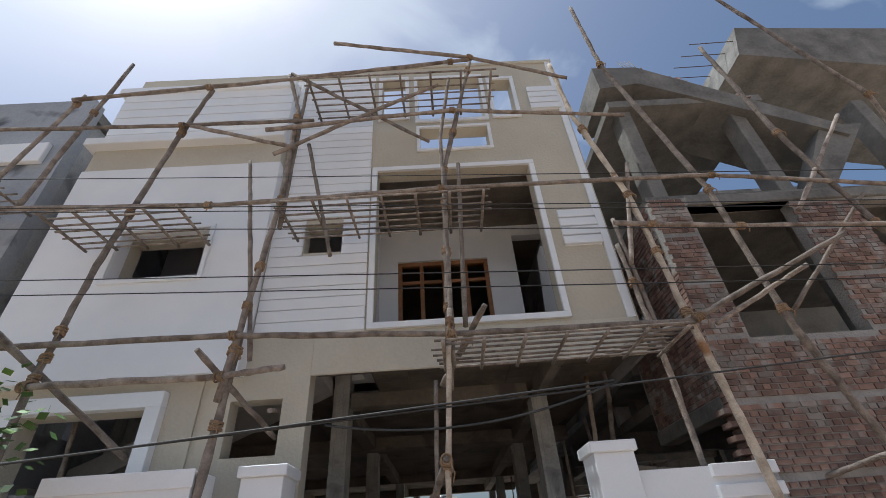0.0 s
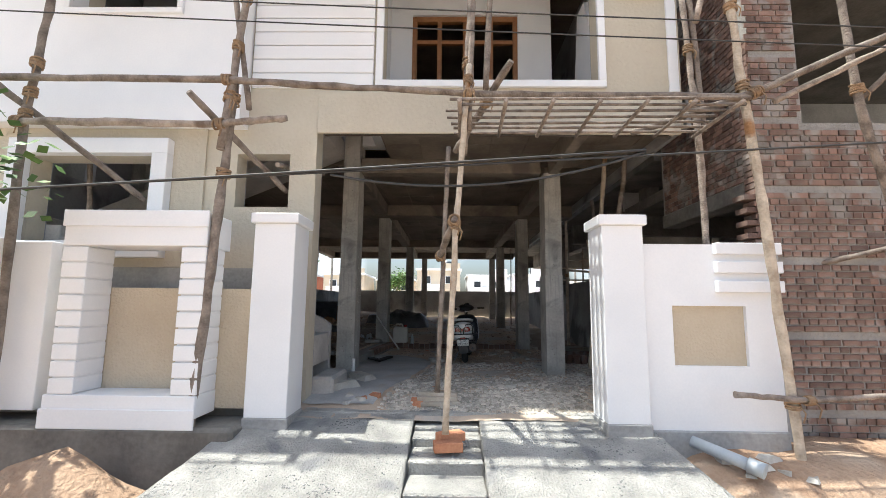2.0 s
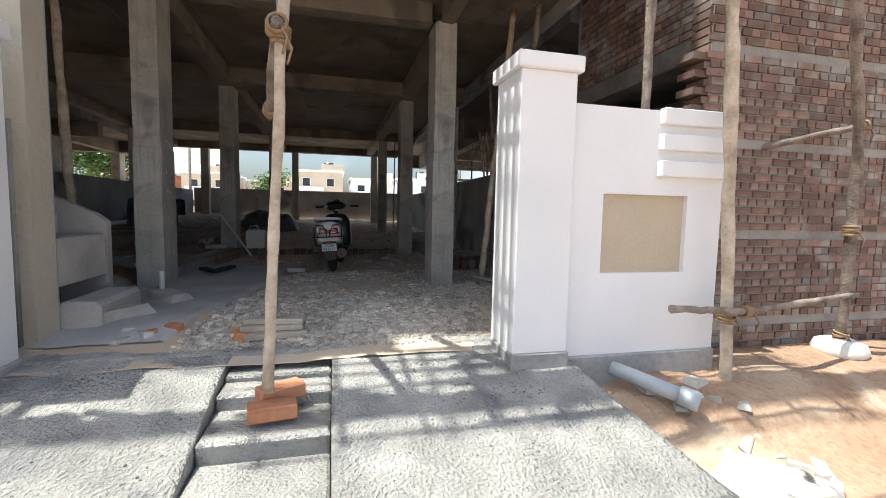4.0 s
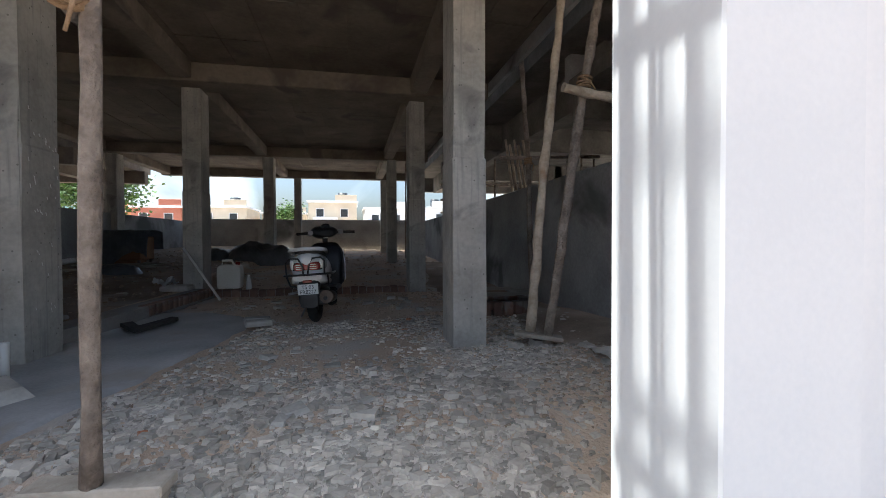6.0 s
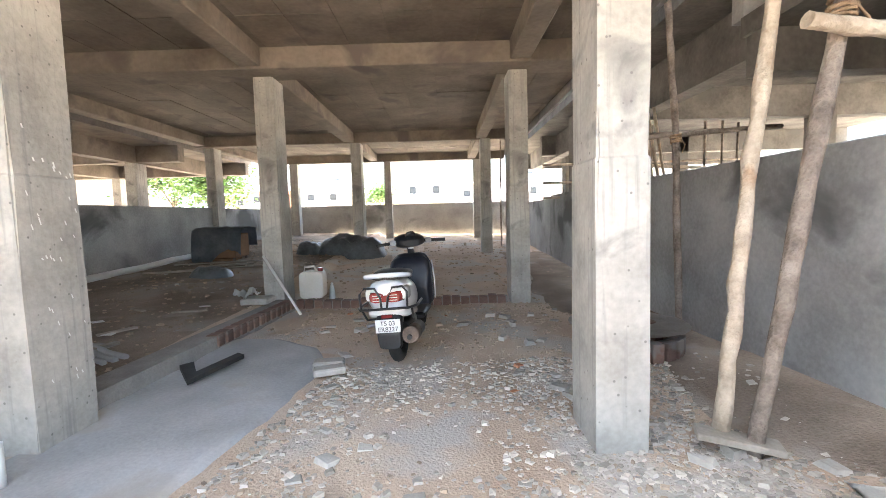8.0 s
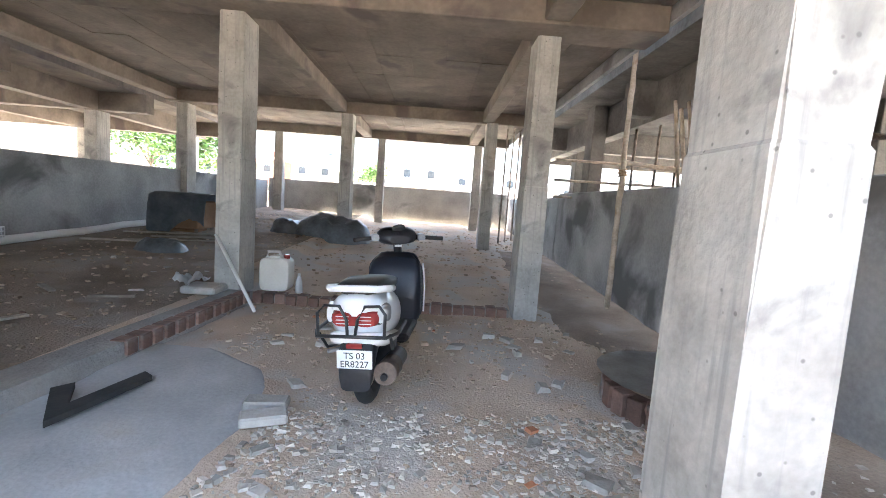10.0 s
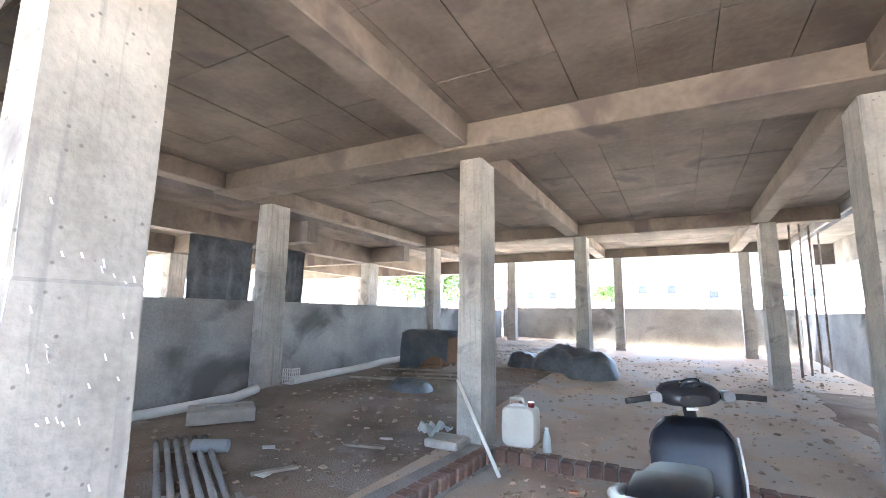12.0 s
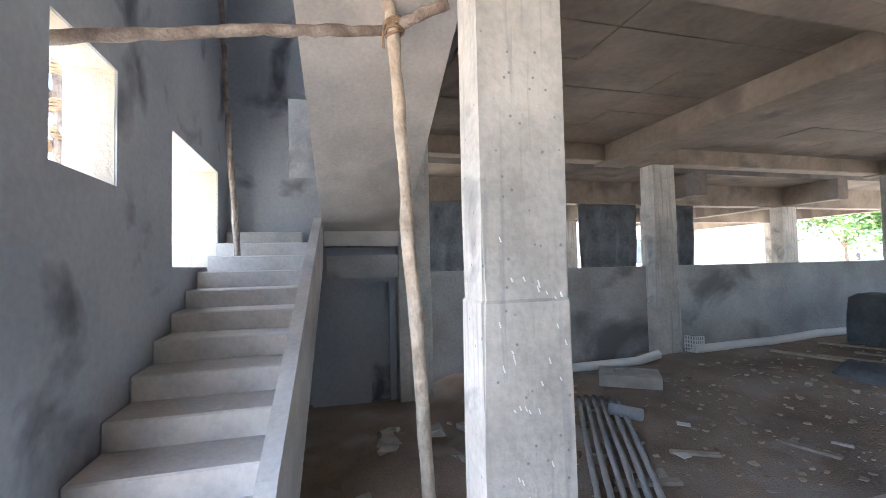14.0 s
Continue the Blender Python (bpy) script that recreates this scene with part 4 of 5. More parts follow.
pole(((-0.35, 4.75, 5.6), (0.07, 4.8, 3.8)), 0.026, (), POLE, "thin leaning scaffold pole")
pole(((-2.50, PY, -0.55), (-2.54, PY, 2.53), (-2.42, PY, 3.9), (-2.10, PY, 5.9), (-1.89, PY, 6.84)), 0.036, (1.0, 1.15, 1.35, 2.3, 3.0), POLE, UP)
pole(((3.97, 4.72, -0.5), (3.81, PY, 1.69), (3.70, PY, 3.0), (3.61, PY, 4.37), (3.27, PY, 5.87), (3.19, PY, 7.08)), 0.038, (0.3, 1.85, 2.4, 3.0, 3.8), PALE_POLE, "pale upright scaffold pole beside the white street wall")
pole(((3.60, 5.15, 0.3), (3.60, 5.2, 2.62), (3.52, 5.2, 4.0)), 0.034, (1.2, 1.6), POLE, UP)
pole(((3.66, 5.2, 2.6), (3.58, 5.2, 4.4)), 0.030, (), POLE, UP)
pole(((5.35, 5.0, -0.45), (5.20, 4.9, 1.2), (4.70, PY, 2.6), (4.59, PY, 4.39), (3.97, PY, 7.02), (3.90, PY, 8.73)), 0.036, (0.2, 0.7, 2.1, 3.0, 4.0), POLE, UP)
pole(((6.32, PY, 3.58), (5.90, PY, 5.31), (5.67, PY, 7.35)), 0.034, (0.1, 1.0), POLE, UP)
pole(((7.95, PY + 0.4, 4.8), (7.6, PY, 6.0), (7.0, PY, 7.6), (6.5, PY, 9.0)), 0.034, (1.0,), POLE, UP)
for pts, r, ties in (
    (((-4.6, PY - 0.07, 2.86), (-0.74, PY - 0.07, 2.82), (1.36, PY - 0.06, 2.70), (3.78, PY - 0.06, 2.68)), 0.032, (1.0, 2.0)),
    (((-2.56, PY - 0.07, 2.44), (-0.77, PY - 0.07, 2.42), (-0.20, PY - 0.06, 2.48)), 0.034, (0.02, 1.0)),
    (((-4.4, PY - 0.07, 4.65), (-1.22, PY - 0.07, 4.50), (1.37, PY - 0.07, 4.58), (4.67, PY - 0.06, 4.57), (6.80, PY, 4.32)), 0.030, (0.95, 2.0, 3.0)),
    (((-3.81, PY - 0.07, 6.66), (-0.89, PY - 0.07, 6.90), (1.95, PY - 0.06, 7.22)), 0.032, (0.65, 1.9)),
    (((-0.15, PY - 0.1, 7.78), (1.97, PY - 0.08, 7.25), (3.36, PY - 0.06, 6.64)), 0.030, (1.0,)),
    (((-4.65, PY - 0.06, 6.09), (-2.08, PY - 0.07, 5.98), (-0.29, PY - 0.06, 5.96)), 0.028, (1.0,)),
    (((-0.92, PY - 0.07, 5.80), (1.61, PY - 0.07, 6.02), (3.95, PY - 0.06, 5.75)), 0.030, (1.0,)),
    (((3.28, PY - 0.06, 3.92), (4.67, PY - 0.06, 3.78), (6.40, PY - 0.05, 3.70)), 0.030, (0.3, 1.0)),
    (((3.0, 5.3, 2.62), (3.75, PY - 0.1, 2.7), (5.38, PY - 0.4, 3.38)), 0.032, (1.0,)),
    (((3.9, PY - 0.1, 2.62), (5.0, PY - 0.2, 3.15)), 0.026, ()),
    (((1.25, 5.3, 2.42), (1.70, PY - 0.2, 2.92)), 0.034, (0.6,)),
    (((-2.92, PY - 0.35, 2.98), (-1.87, 5.35, 1.92)), 0.034, ()),
    (((-0.95, PY - 0.25, 2.62), (-0.50, 5.5, 2.05)), 0.030, ()),
    (((-3.72, PY, 4.68), (-3.31, PY, 7.61)), 0.032, (0.6,)),
    (((-4.3, PY, 4.9), (-3.75, PY, 6.85)), 0.030, (0.9,)),
    (((-1.96, PY - 0.06, 5.97), (-0.50, PY - 0.05, 5.45)), 0.028, ()),
    (((-0.76, PY - 0.04, 5.35), (0.65, PY - 0.05, 6.19), (1.45, PY - 0.04, 6.65)), 0.028, ()),
    (((-0.75, PY - 0.03, 7.11), (1.26, PY - 0.03, 5.45)), 0.026, ()),
    (((3.42, PY - 0.08, 0.24), (4.00, PY - 0.06, 0.2), (5.4, 4.95, 0.22)), 0.024, (1.0,)),
    (((4.56, 5.3, 1.30), (5.35, 4.95, 1.50)), 0.026, (0.95,)),
    (((5.3, 5.3, 3.0), (6.4, PY, 4.2)), 0.028, ()),
    (((3.35, PY, 3.4), (3.75, PY, 4.9)), 0.028, ()),
    (((5.5, PY, 4.0), (6.9, PY, 5.6)), 0.028, ()),
):
    pole(pts, r, ties, POLE, LEVEL)


def platform(x0, x1, z, n=7, y0=4.45, y1=5.15):
    """Scaffold mat of thin rods laid on cross pieces."""
    pf = thing("scaffold_platform", tube(B(), ((x0, y0, z), (x1, y0, z + 0.02)), 0.014, 6, 0.15, 1.0, 6), POLE, "slatted scaffold platform of thin wooden rods", "platform", "scaffold platforms")
    for k in range(1, n):
        y = y0 + (y1 - y0) * k / (n - 1)
        part("rod", tube(B(), ((x0 + rng.uniform(-0.05, 0.1), y, z + rng.uniform(-0.01, 0.01)), (x1 + rng.uniform(-0.1, 0.05), y, z + 0.02)), 0.013, 6, 0.15, 1.0, 5), POLE, pf)
    m = max(2, int((x1 - x0) / 0.4))
    for k in range(m + 1):
        x = x0 + 0.08 + (x1 - x0 - 0.16) * k / m
        part("cross_piece", tube(B(), ((x, y0 - 0.04, z - 0.025), (x + 0.02, y1 + 0.04, z - 0.02)), 0.018, 6, 0.1, 1.0, 3), POLE, pf)


platform(1.19, 3.60, 2.56)
platform(-3.19, -1.51, 4.36)
platform(-0.56, 1.92, 4.34)
platform(-0.48, 2.29, 6.64)
platform(-6.2, -4.0, 5.0)

# overhead cables across the street
def cable(name, pts, r=0.008, sag=0.05):
    a, b = Vector(pts[0]), Vector(pts[-1])
    n = 24
    line = [a.lerp(b, i / n) - Vector((0, 0, sag * 4 * (i / n) * (1 - i / n))) for i in range(n + 1)]
    thing(name, tube(B(), line, r, 6), WIRE, "thin black overhead cable crossing the house front", "cable", "overhead cables")


for za, zb in ((4.40, 3.90), (4.02, 3.50), (3.80, 3.15), (3.16, 2.85), (3.01, 2.71), (3.97, 3.44)):
    cable("overhead_cable", ((-6.5, 3.9, za + 0.17), (9.5, 3.9, zb - 0.24)), 0.005, 0.04)
cable("overhead_cable", ((-6.5, 3.8, 1.36), (9.5, 3.8, 2.32)), 0.007, 0.03)
cable("overhead_cable", ((-6.5, 3.79, 1.33), (2.45, 3.79, 1.90)), 0.008, 0.02)
cable("overhead_cable", ((0.43, 3.8, 1.73), (2.45, 3.8, 1.89)), 0.008, 0.14)

# brick under the gate pole, boards, debris
for x, y, sp in ((1.20, 4.59, 0.15), (1.22, 4.74, 0.5)):
    bm = B()
    box(bm, -0.11, -0.055, 0, 0.11, 0.055, 0.07, 0.006)
    bmesh.ops.transform(bm, matrix=pose(x, y, -0.20 if sp < 0.3 else -0.17, 0, 0, math.degrees(sp)), verts=bm.verts)
    thing("brick", bm, ORANGE_BRICK, "orange-red brick wedged under the gate pole", "brick", "bricks at the gate")
for k, (x, y, z, a) in enumerate(((1.09, 5.48, -0.01, 4), (1.10, 5.52, 0.025, -6), (1.12, 5.42, -0.045, 9))):
    bm = box(B(), -0.19, -0.05, 0, 0.19, 0.05, 0.035, 0.005)
    bmesh.ops.transform(bm, matrix=pose(x, y, z, 0, 0, a), verts=bm.verts)
    thing("wood_offcut", bm, PLANK, "weathered plank offcut under the inner pole", "plank", "plank offcuts")
for k in range(9):
    x, y = rng.uniform(0.2, 1.0), rng.uniform(5.3, 5.7)
    bm = B()
    rock(bm, x, y, inner(x, y) - 0.01, rng.uniform(0.04, 0.09), rng.uniform(0.03, 0.06), rng.uniform(0.03, 0.07), rng.uniform(0, 3))
    thing("brick_piece", bm, ORANGE_BRICK if k % 2 else LUMP, "broken brick or cement piece at the top of the ramp", "debris", "threshold debris")

# pipe, broken slabs, sacking beside the ramp
bm = tube(B(), ((3.16, 4.80, -0.16), (3.42, 4.50, -0.24)), 0.045, 16)
pv = thing("drain_pipe", bm, PVC, "short grey plastic drain pipe lying by the wall", "pipe")
part("socket", tube(B(), ((3.41, 4.51, -0.237), (3.48, 4.43, -0.258)), 0.055, 16), PVC, pv)
for k in range(34):
    x, y = rng.uniform(2.95, 3.9), rng.uniform(3.7, 4.75)
    bm = B()
    rock(bm, x, y, street(x, y) - 0.02, rng.uniform(0.04, 0.14), rng.uniform(0.03, 0.10), rng.uniform(0.02, 0.06), rng.uniform(0, 3))
    thing("slab_fragment", bm, LUMP, "broken grey slab fragment lying on the earth", "debris", "slab fragments")


def crumpled(name, x0, y0, x1, y1, z, mt, label, category, amp=0.05, seed=1.0, turn=0.0, n=26):
    bm = sheet(x0, y0, x1, y1, n, n, lambda x, y: amp * abs(bump(x, y, 5, seed)) + amp * 0.5 * abs(bump(x, y, 13, seed + 2)))
    for v in bm.verts:
        e = 0.12 * bump(v.co.x, v.co.y, 3, seed + 5)
        v.co.x += e * (y1 - y0) * 0.8
        v.co.y += 0.12 * bump(v.co.y, v.co.x, 3, seed + 8) * (x1 - x0)
    bmesh.ops.solidify(bm, geom=bm.faces[:], thickness=0.003)
    bmesh.ops.recalc_face_normals(bm, faces=bm.faces[:])
    cx, cy = (x0 + x1) / 2, (y0 + y1) / 2
    bmesh.ops.transform(bm, matrix=Matrix.Translation((cx, cy, z)) @ Matrix.Rotation(radians(turn), 4, "Z") @ Matrix.Translation((-cx, -cy, 0)), verts=bm.verts)
    return thing(name, bm, mt, label, category)


crumpled("cloth_sheet", 3.2, 3.1, 4.5, 3.55, -0.50, CLOTH, "dusty crumpled sheet lying on the red earth", "sheet", 0.06, 2.0, -18)
crumpled("cloth_sheet", 3.15, 3.75, 3.75, 4.2, -0.47, SACK, "torn pale cement sack beside the ramp", "sack", 0.06, 4.0, 30)
crumpled("cement_sack", 3.30, 6.15, 3.85, 6.72, 0.035, SACK, "flattened white woven sack with dark print on the soil", "sack", 0.03, 7.0, -8)
# bundled sack round the foot of a pole
sk = thing("sack_bundle", ring(B(), (5.34, 5.0, -0.36), (0, 0, 1), 0.11, 0.09, 18, 8), SACK, "pale sack bundled round the foot of a scaffold pole", "sack")
part("wrap", ring(B(), (5.33, 4.99, -0.22), (0.05, 0, 1), 0.10, 0.085, 18, 8), SACK, sk)

# ---- carport things ----
def patch_z(x, y):
    return inner(x, y) + 0.012


bm = B()
ny, nx = 44, 16
rows = []
for j in range(ny + 1):
    y = 5.4 + 3.72 * j / ny
    right = np.interp(y, [5.35, 6.2, 7.0, 7.7, 8.4, 8.85, 9.15], [0.5, 0.62, 0.80, 0.92, 0.98, 0.80, 0.25]) + 0.05 * bump(0, y, 5, 3)
    rows.append([bm.verts.new((-0.20 + (right + 0.20) * i / nx, y, patch_z(-0.20 + (right + 0.20) * i / nx, y) if i < nx else patch_z(right, y) - 0.04)) for i in range(nx + 1)])
for a, b in zip(rows, rows[1:]):
    for i in range(nx):
        f = bm.faces.new((a[i], a[i + 1], b[i + 1], b[i]))
        f.smooth = True
fixed("floor_screed", bm, PATCH, "smooth grey cement screed path on the soil floor", "floor")

# darker trodden soil along the boundary wall
bm = B()
rows = []
for j in range(61):
    y = 6.4 + 8.6 * j / 60
    left = 3.25 - 0.25 * smooth(8.6, 10.0, y) + 0.22 * bump(0, y, 1.4, 6) + 0.08 * bump(0, y, 5, 2) + 0.7 * (1 - smooth(6.4, 7.0, y))
    rows.append([bm.verts.new((left + (4.03 - left) * i / 10, y, inner(left + (4.03 - left) * i / 10, y) + (0.014 if i else -0.02))) for i in range(11)])
for a, b in zip(rows, rows[1:]):
    for i in range(10):
        f = bm.faces.new((a[i], a[i + 1], b[i + 1], b[i]))
        f.smooth = True
fixed("floor_damp_soil", bm, DARK_SOIL, "dark damp soil along the foot of the boundary wall", "floor")

# kerb of bricks and mortar along the raised part
kerb = fixed("kerb", prism(B(), ((-0.42, 7.6), (-0.19, 7.6), (0.03, 10.44), (-0.20, 10.44)), "z", -0.1, 0.125), MORTAR, "low mortared brick kerb along the raised floor", "kerb")
for k in range(21):
    y = 7.85 + k * 0.12
    x = -0.185 + 0.22 * (y - 7.6) / 2.84
    if y > 8.8:
        part("brick", box(B(), x - 0.10, y, 0.03, x + 0.012 + rng.uniform(0, 0.01), y + 0.105, 0.132, 0.006), BRICK, kerb)
row = fixed("kerb_front", box(B(), -0.2, 10.50, -0.1, 2.6, 10.62, 0.075), MORTAR, "row of bricks set on end across the floor", "kerb")
for k in range(24):
    x = -0.1 + k * 0.112
    part("brick", box(B(), x, 10.47 + rng.uniform(-0.008, 0.008), -0.05, x + 0.10, 10.60, 0.09 + rng.uniform(-0.01, 0.012), 0.006), BRICK, row)

# rubble: fine grit as stuff, large lumps one by one
def scatter(name, n, area, size, mt, label, keep=lambda x, y: True):
    bm = B()
    made = 0
    while made < n:
        x, y = rng.uniform(area[0], area[2]), rng.uniform(area[1], area[3])
        if not keep(x, y):
            continue
        s = size[0] + (size[1] - size[0]) * rng.random() ** 2.5
        rock(bm, x, y, inner(x, y) - 0.25 * s, s, s * rng.uniform(0.6, 1), s * rng.uniform(0.5, 1.1), rng.uniform(0, 6.3))
        made += 1
    return tagged(thing(name, bm, mt, label, "rubble"), kind="stuff")


def off_patch(x, y):
    return not (x < np.interp(y, [5.35, 6.2, 7.0, 7.7, 8.4, 8.85, 9.15, 9.2, 18], [0.55, 0.64, 0.82, 0.95, 1.0, 0.83, 0.3, -3, -3])) and bump(x, y, 0.9, 9) > rng.uniform(-0.6, 0.2)


def ramp_pebbles():
    bm = B()
    for _ in range(15000):
        y = rng.uniform(2.85, 5.1)
        left = rng.random() < 0.55
        k = 1 - smooth(3.0, 5.0, y)
        x = rng.uniform(-0.6 - 0.33 * k, 0.88) if left else rng.uniform(1.49, 2.9 + 0.3 * k)
        if bump(x, y, 1.6, 7) + (0.5 if left and y < 4.1 + 0.3 * bump(x, 0, 2) else -0.25) < rng.uniform(-0.3, 0.4):
            continue
        s = rng.uniform(0.004, 0.010)
        rock(bm, x, y, ramp_z(y) - 0.004, s, s * 0.8, s * 0.9, rng.uniform(0, 6))
    tagged(thing("ramp_pebbles", bm, STONE_DARK, "small stones bedded in the rough concrete ramp", "pebbles"), kind="stuff")


ramp_pebbles()
scatter("gravel", 10500, (0.4, 5.25, 3.9, 8.4), (0.007, 0.03), STONE, "scattered grey crushed stone on the soil floor", off_patch)
scatter("grit", 3500, (0.3, 5.6, 3.9, 10.6), (0.006, 0.022), GRIT, "tan grit and soil crumbs", off_patch)
scatter("gravel_far", 3200, (-3.0, 8.0, 3.9, 17.6), (0.010, 0.040), GRIT, "scattered stones and crumbs further in", lambda x, y: y > 9.3 or x < -0.4)
scatter("front_rubble", 2600, (0.55, 5.35, 2.6, 6.5), (0.010, 0.042), STONE, "dense crushed stone and rubble inside the gate", off_patch)
scatter("threshold_gravel", 2600, (0.9, 5.2, 2.5, 5.7), (0.008, 0.027), STONE, "heap of sunlit crushed stone at the gate", lambda x, y: True)
for k in range(150):
    x, y = rng.uniform(0.6, 3.7), rng.uniform(5.8, 10.2)
    if not off_patch(x, y) or 2.4 < x < 2.85 and 7 < y < 7.6 or 1.2 < x < 1.7 and 8.3 < y < 10:
        continue
    bm = B()
    s = rng.uniform(0.03, 0.085)
    rock(bm, x, y, inner(x, y) - 0.01, s, s * rng.uniform(0.5, 0.9), s * rng.uniform(0.3, 0.7), rng.uniform(0, 6))
    thing("concrete_lump", bm, LUMP if k % 9 else ORANGE_BRICK, "broken lump of concrete or brick on the soil floor", "debris", "floor lumps")
for x, y, a in ((1.02, 8.15, 20), (0.98, 8.30, 5)):
    bm = box(B(), -0.11, -0.05, 0, 0.11, 0.05, 0.05, 0.01)
    bmesh.ops.transform(bm, matrix=pose(x, y, 0.015, 3, 0, a), verts=bm.verts)
    thing("stone_block", bm, LUMP, "greenish grey stone block at the screed edge", "block", "stone blocks")

# round inspection chamber by the wall
mh = thing("manhole", ring(B(), (3.27, 8.60, 0.10), (0, 0, 1), 0.34, 0.045, 26, 6), BRICK, "round brick inspection chamber with a broken cement lid", "manhole")
bm = B()
n = 26
top = [bm.verts.new((3.27 + 0.45 * math.cos(2 * math.pi * i / n), 8.60 + 0.45 * math.sin(2 * math.pi * i / n), 0.205 + 0.01 * bump(i, 0, 0.7))) for i in range(n)]
hole = [bm.verts.new((3.36 + 0.15 * math.cos(2 * math.pi * i / n), 8.64 + 0.12 * math.sin(2 * math.pi * i / n), 0.20)) for i in range(n)]
for i in range(n):
    bm.faces.new((top[i], top[(i + 1) % n], hole[(i + 1) % n], hole[i]))
bmesh.ops.solidify(bm, geom=bm.faces[:], thickness=0.06)
bmesh.ops.recalc_face_normals(bm, faces=bm.faces[:])
part("lid", bm, LUMP, mh, "cracked round cement lid with a hole")
bm = B()
for k in range(22):
    t = 2 * math.pi * k / 22
    b2 = box(B(), -0.045, -0.05, 0.0, 0.045, 0.05, 0.14, 0.006)
    join(bm, b2, Matrix.Translation((3.27 + 0.36 * math.cos(t), 8.60 + 0.36 * math.sin(t), 0.0)) @ Matrix.Rotation(t + math.pi / 2, 4, "Z"))
part("brick_ring", bm, BRICK_ALL, mh)

# props holding the slab edge
PROP = "upright wooden prop holding up the slab edge"
pole(((3.09, 7.12, 0.07), (3.20, 7.12, 1.3), (3.38, 7.12, 3.0)), 0.036, (), PALE_POLE, PROP)
pole(((3.18, 7.03, 0.0), (3.42, 6.95, 1.85), (3.56, 6.95, 2.6), (3.60, 6.95, 3.1)), 0.036, (1.0,), POLE, PROP)
pole(((3.22, 6.87, 1.78), (3.9, 6.90, 1.69), (4.3, 6.93, 1.64)), 0.032, (), PALE_POLE, "pale horizontal wooden brace tied to the props")
pole(((4.0 - 0.05, 9.1, 0.0), (3.90, 9.1, 1.7), (3.80, 9.1, 3.1)), 0.032, (1.0,), POLE, PROP)
pole(((3.55, 9.1, 1.72), (4.9, 9.2, 1.80)), 0.026, (), POLE, "thin horizontal brace beside the wall")
pole(((3.85, 11.1, 0.0), (3.86, 11.12, 1.6), (3.87, 11.14, 3.1)), 0.034, (1.0,), PALE_POLE, PROP)
pole(((3.88, 11.14, 1.72), (6.4, 11.6, 1.60)), 0.028, (), PALE_POLE, "thin pale horizontal brace beside the wall")
pole(((-0.80, 7.13, 0.05), (-0.80, 7.035, 1.6), (-0.80, 6.975, 2.70), (-0.80, 6.95, 2.83)), 0.036, (2.0,), PALE_POLE, "peeled wooden prop beside the staircase with a red mark")
pole(((-0.63, 7.22, 2.76), (-0.84, 6.94, 2.70), (-0.66, 6.3, 2.53), (-0.545, 5.6, 2.35), (-0.53, 5.3, 2.28)), 0.03, (), POLE, "horizontal wooden brace tied to the stair prop")
pole(((-2.85, 5.89, 1.58), (-2.9, 5.80, 2.9), (-2.95, 5.73, 4.2)), 0.028, (), POLE, "thin wooden prop standing on the stair landing")
for k in range(6):
    x = 4.75 + k * 0.55
    pole(((x, 13.0 + 0.4 * (k % 3), -0.4), (x + 0.05, 13.0 + 0.4 * (k % 3), 2.7)), 0.026, (), POLE, "thin upright pole of the scaffold next door")
for z in (1.35, 1.62, 1.95):
    pole(((3.7, 13.4, z), (7.6, 13.8, z + 0.05)), 0.022, (), PALE_POLE, "thin horizontal pole of the scaffold next door")
for k in range(5):
    pole(((4.62 + k * 0.08, 10.75, -0.41), (4.30 + k * 0.075, 11.0, 2.4 - 0.08 * (k % 2))), 0.024, (), PALE_POLE, "bundle pole leaning against the wall next door")
for k in range(4):
    pole(((3.3 + 0.2 * k, 16.4 + 0.3 * k, 0.0), (3.32 + 0.2 * k, 16.4 + 0.3 * k, 3.0)), 0.02, (), POLE, "thin upright prop near the rear wall")
crumpled("blue_sheet", 4.25, 11.6, 8.5, 13.4, 1.25, BLUE_TARP, "blue plastic sheet spread beyond the boundary wall", "tarpaulin", 0.08, 3.0)
bm = box(B(), -0.17, -0.06, 0, 0.17, 0.06, 0.03, 0.005)
bmesh.ops.transform(bm, matrix=pose(3.12, 7.05, 0.045, 0, 6, -20), verts=bm.verts)
thing("wood_offcut", bm, PLANK, "plank wedge under the wooden props", "plank", "plank offcuts")
bm = B()
rock(bm, 3.13, 7.06, -0.01, 0.12, 0.07, 0.06, 0.3)
thing("concrete_lump", bm, LUMP, "flat stone under the wooden props", "debris", "floor lumps")

# black mat, jerrycan, bottle, rod, tarpaulin stack, heap
bm = B()
prof = [(-0.10, 8.28), (0.14, 7.96), (0.27, 8.50), (0.20, 8.55), (0.10, 8.14), (-0.04, 8.36)]
prism(bm, prof, "z", 0.0, 0.03)
mat_ob = thing("rubber_scrap", bm, RUBBER, "bent black rubber strip lying on the screed", "scrap")
mat_ob.location.z = 0.03


def jerrycan(x, y, z):
    b = B()
    loft(b, ((y - 0.10, x, 0.145, z, z + 0.33), (y - 0.09, x, 0.155, z, z + 0.345), (y + 0.09, x, 0.155, z, z + 0.345), (y + 0.10, x, 0.145, z, z + 0.33)), 20, 6)
    j = thing("jerrycan", b, CAN, "dusty translucent white plastic jerrycan on the soil", "jerrycan")
    part("handle", tube(B(), ((x - 0.11, y, z + 0.34), (x - 0.10, y, z + 0.40), (x + 0.02, y, z + 0.405), (x + 0.05, y, z + 0.34)), 0.016, 8), CAN, j)
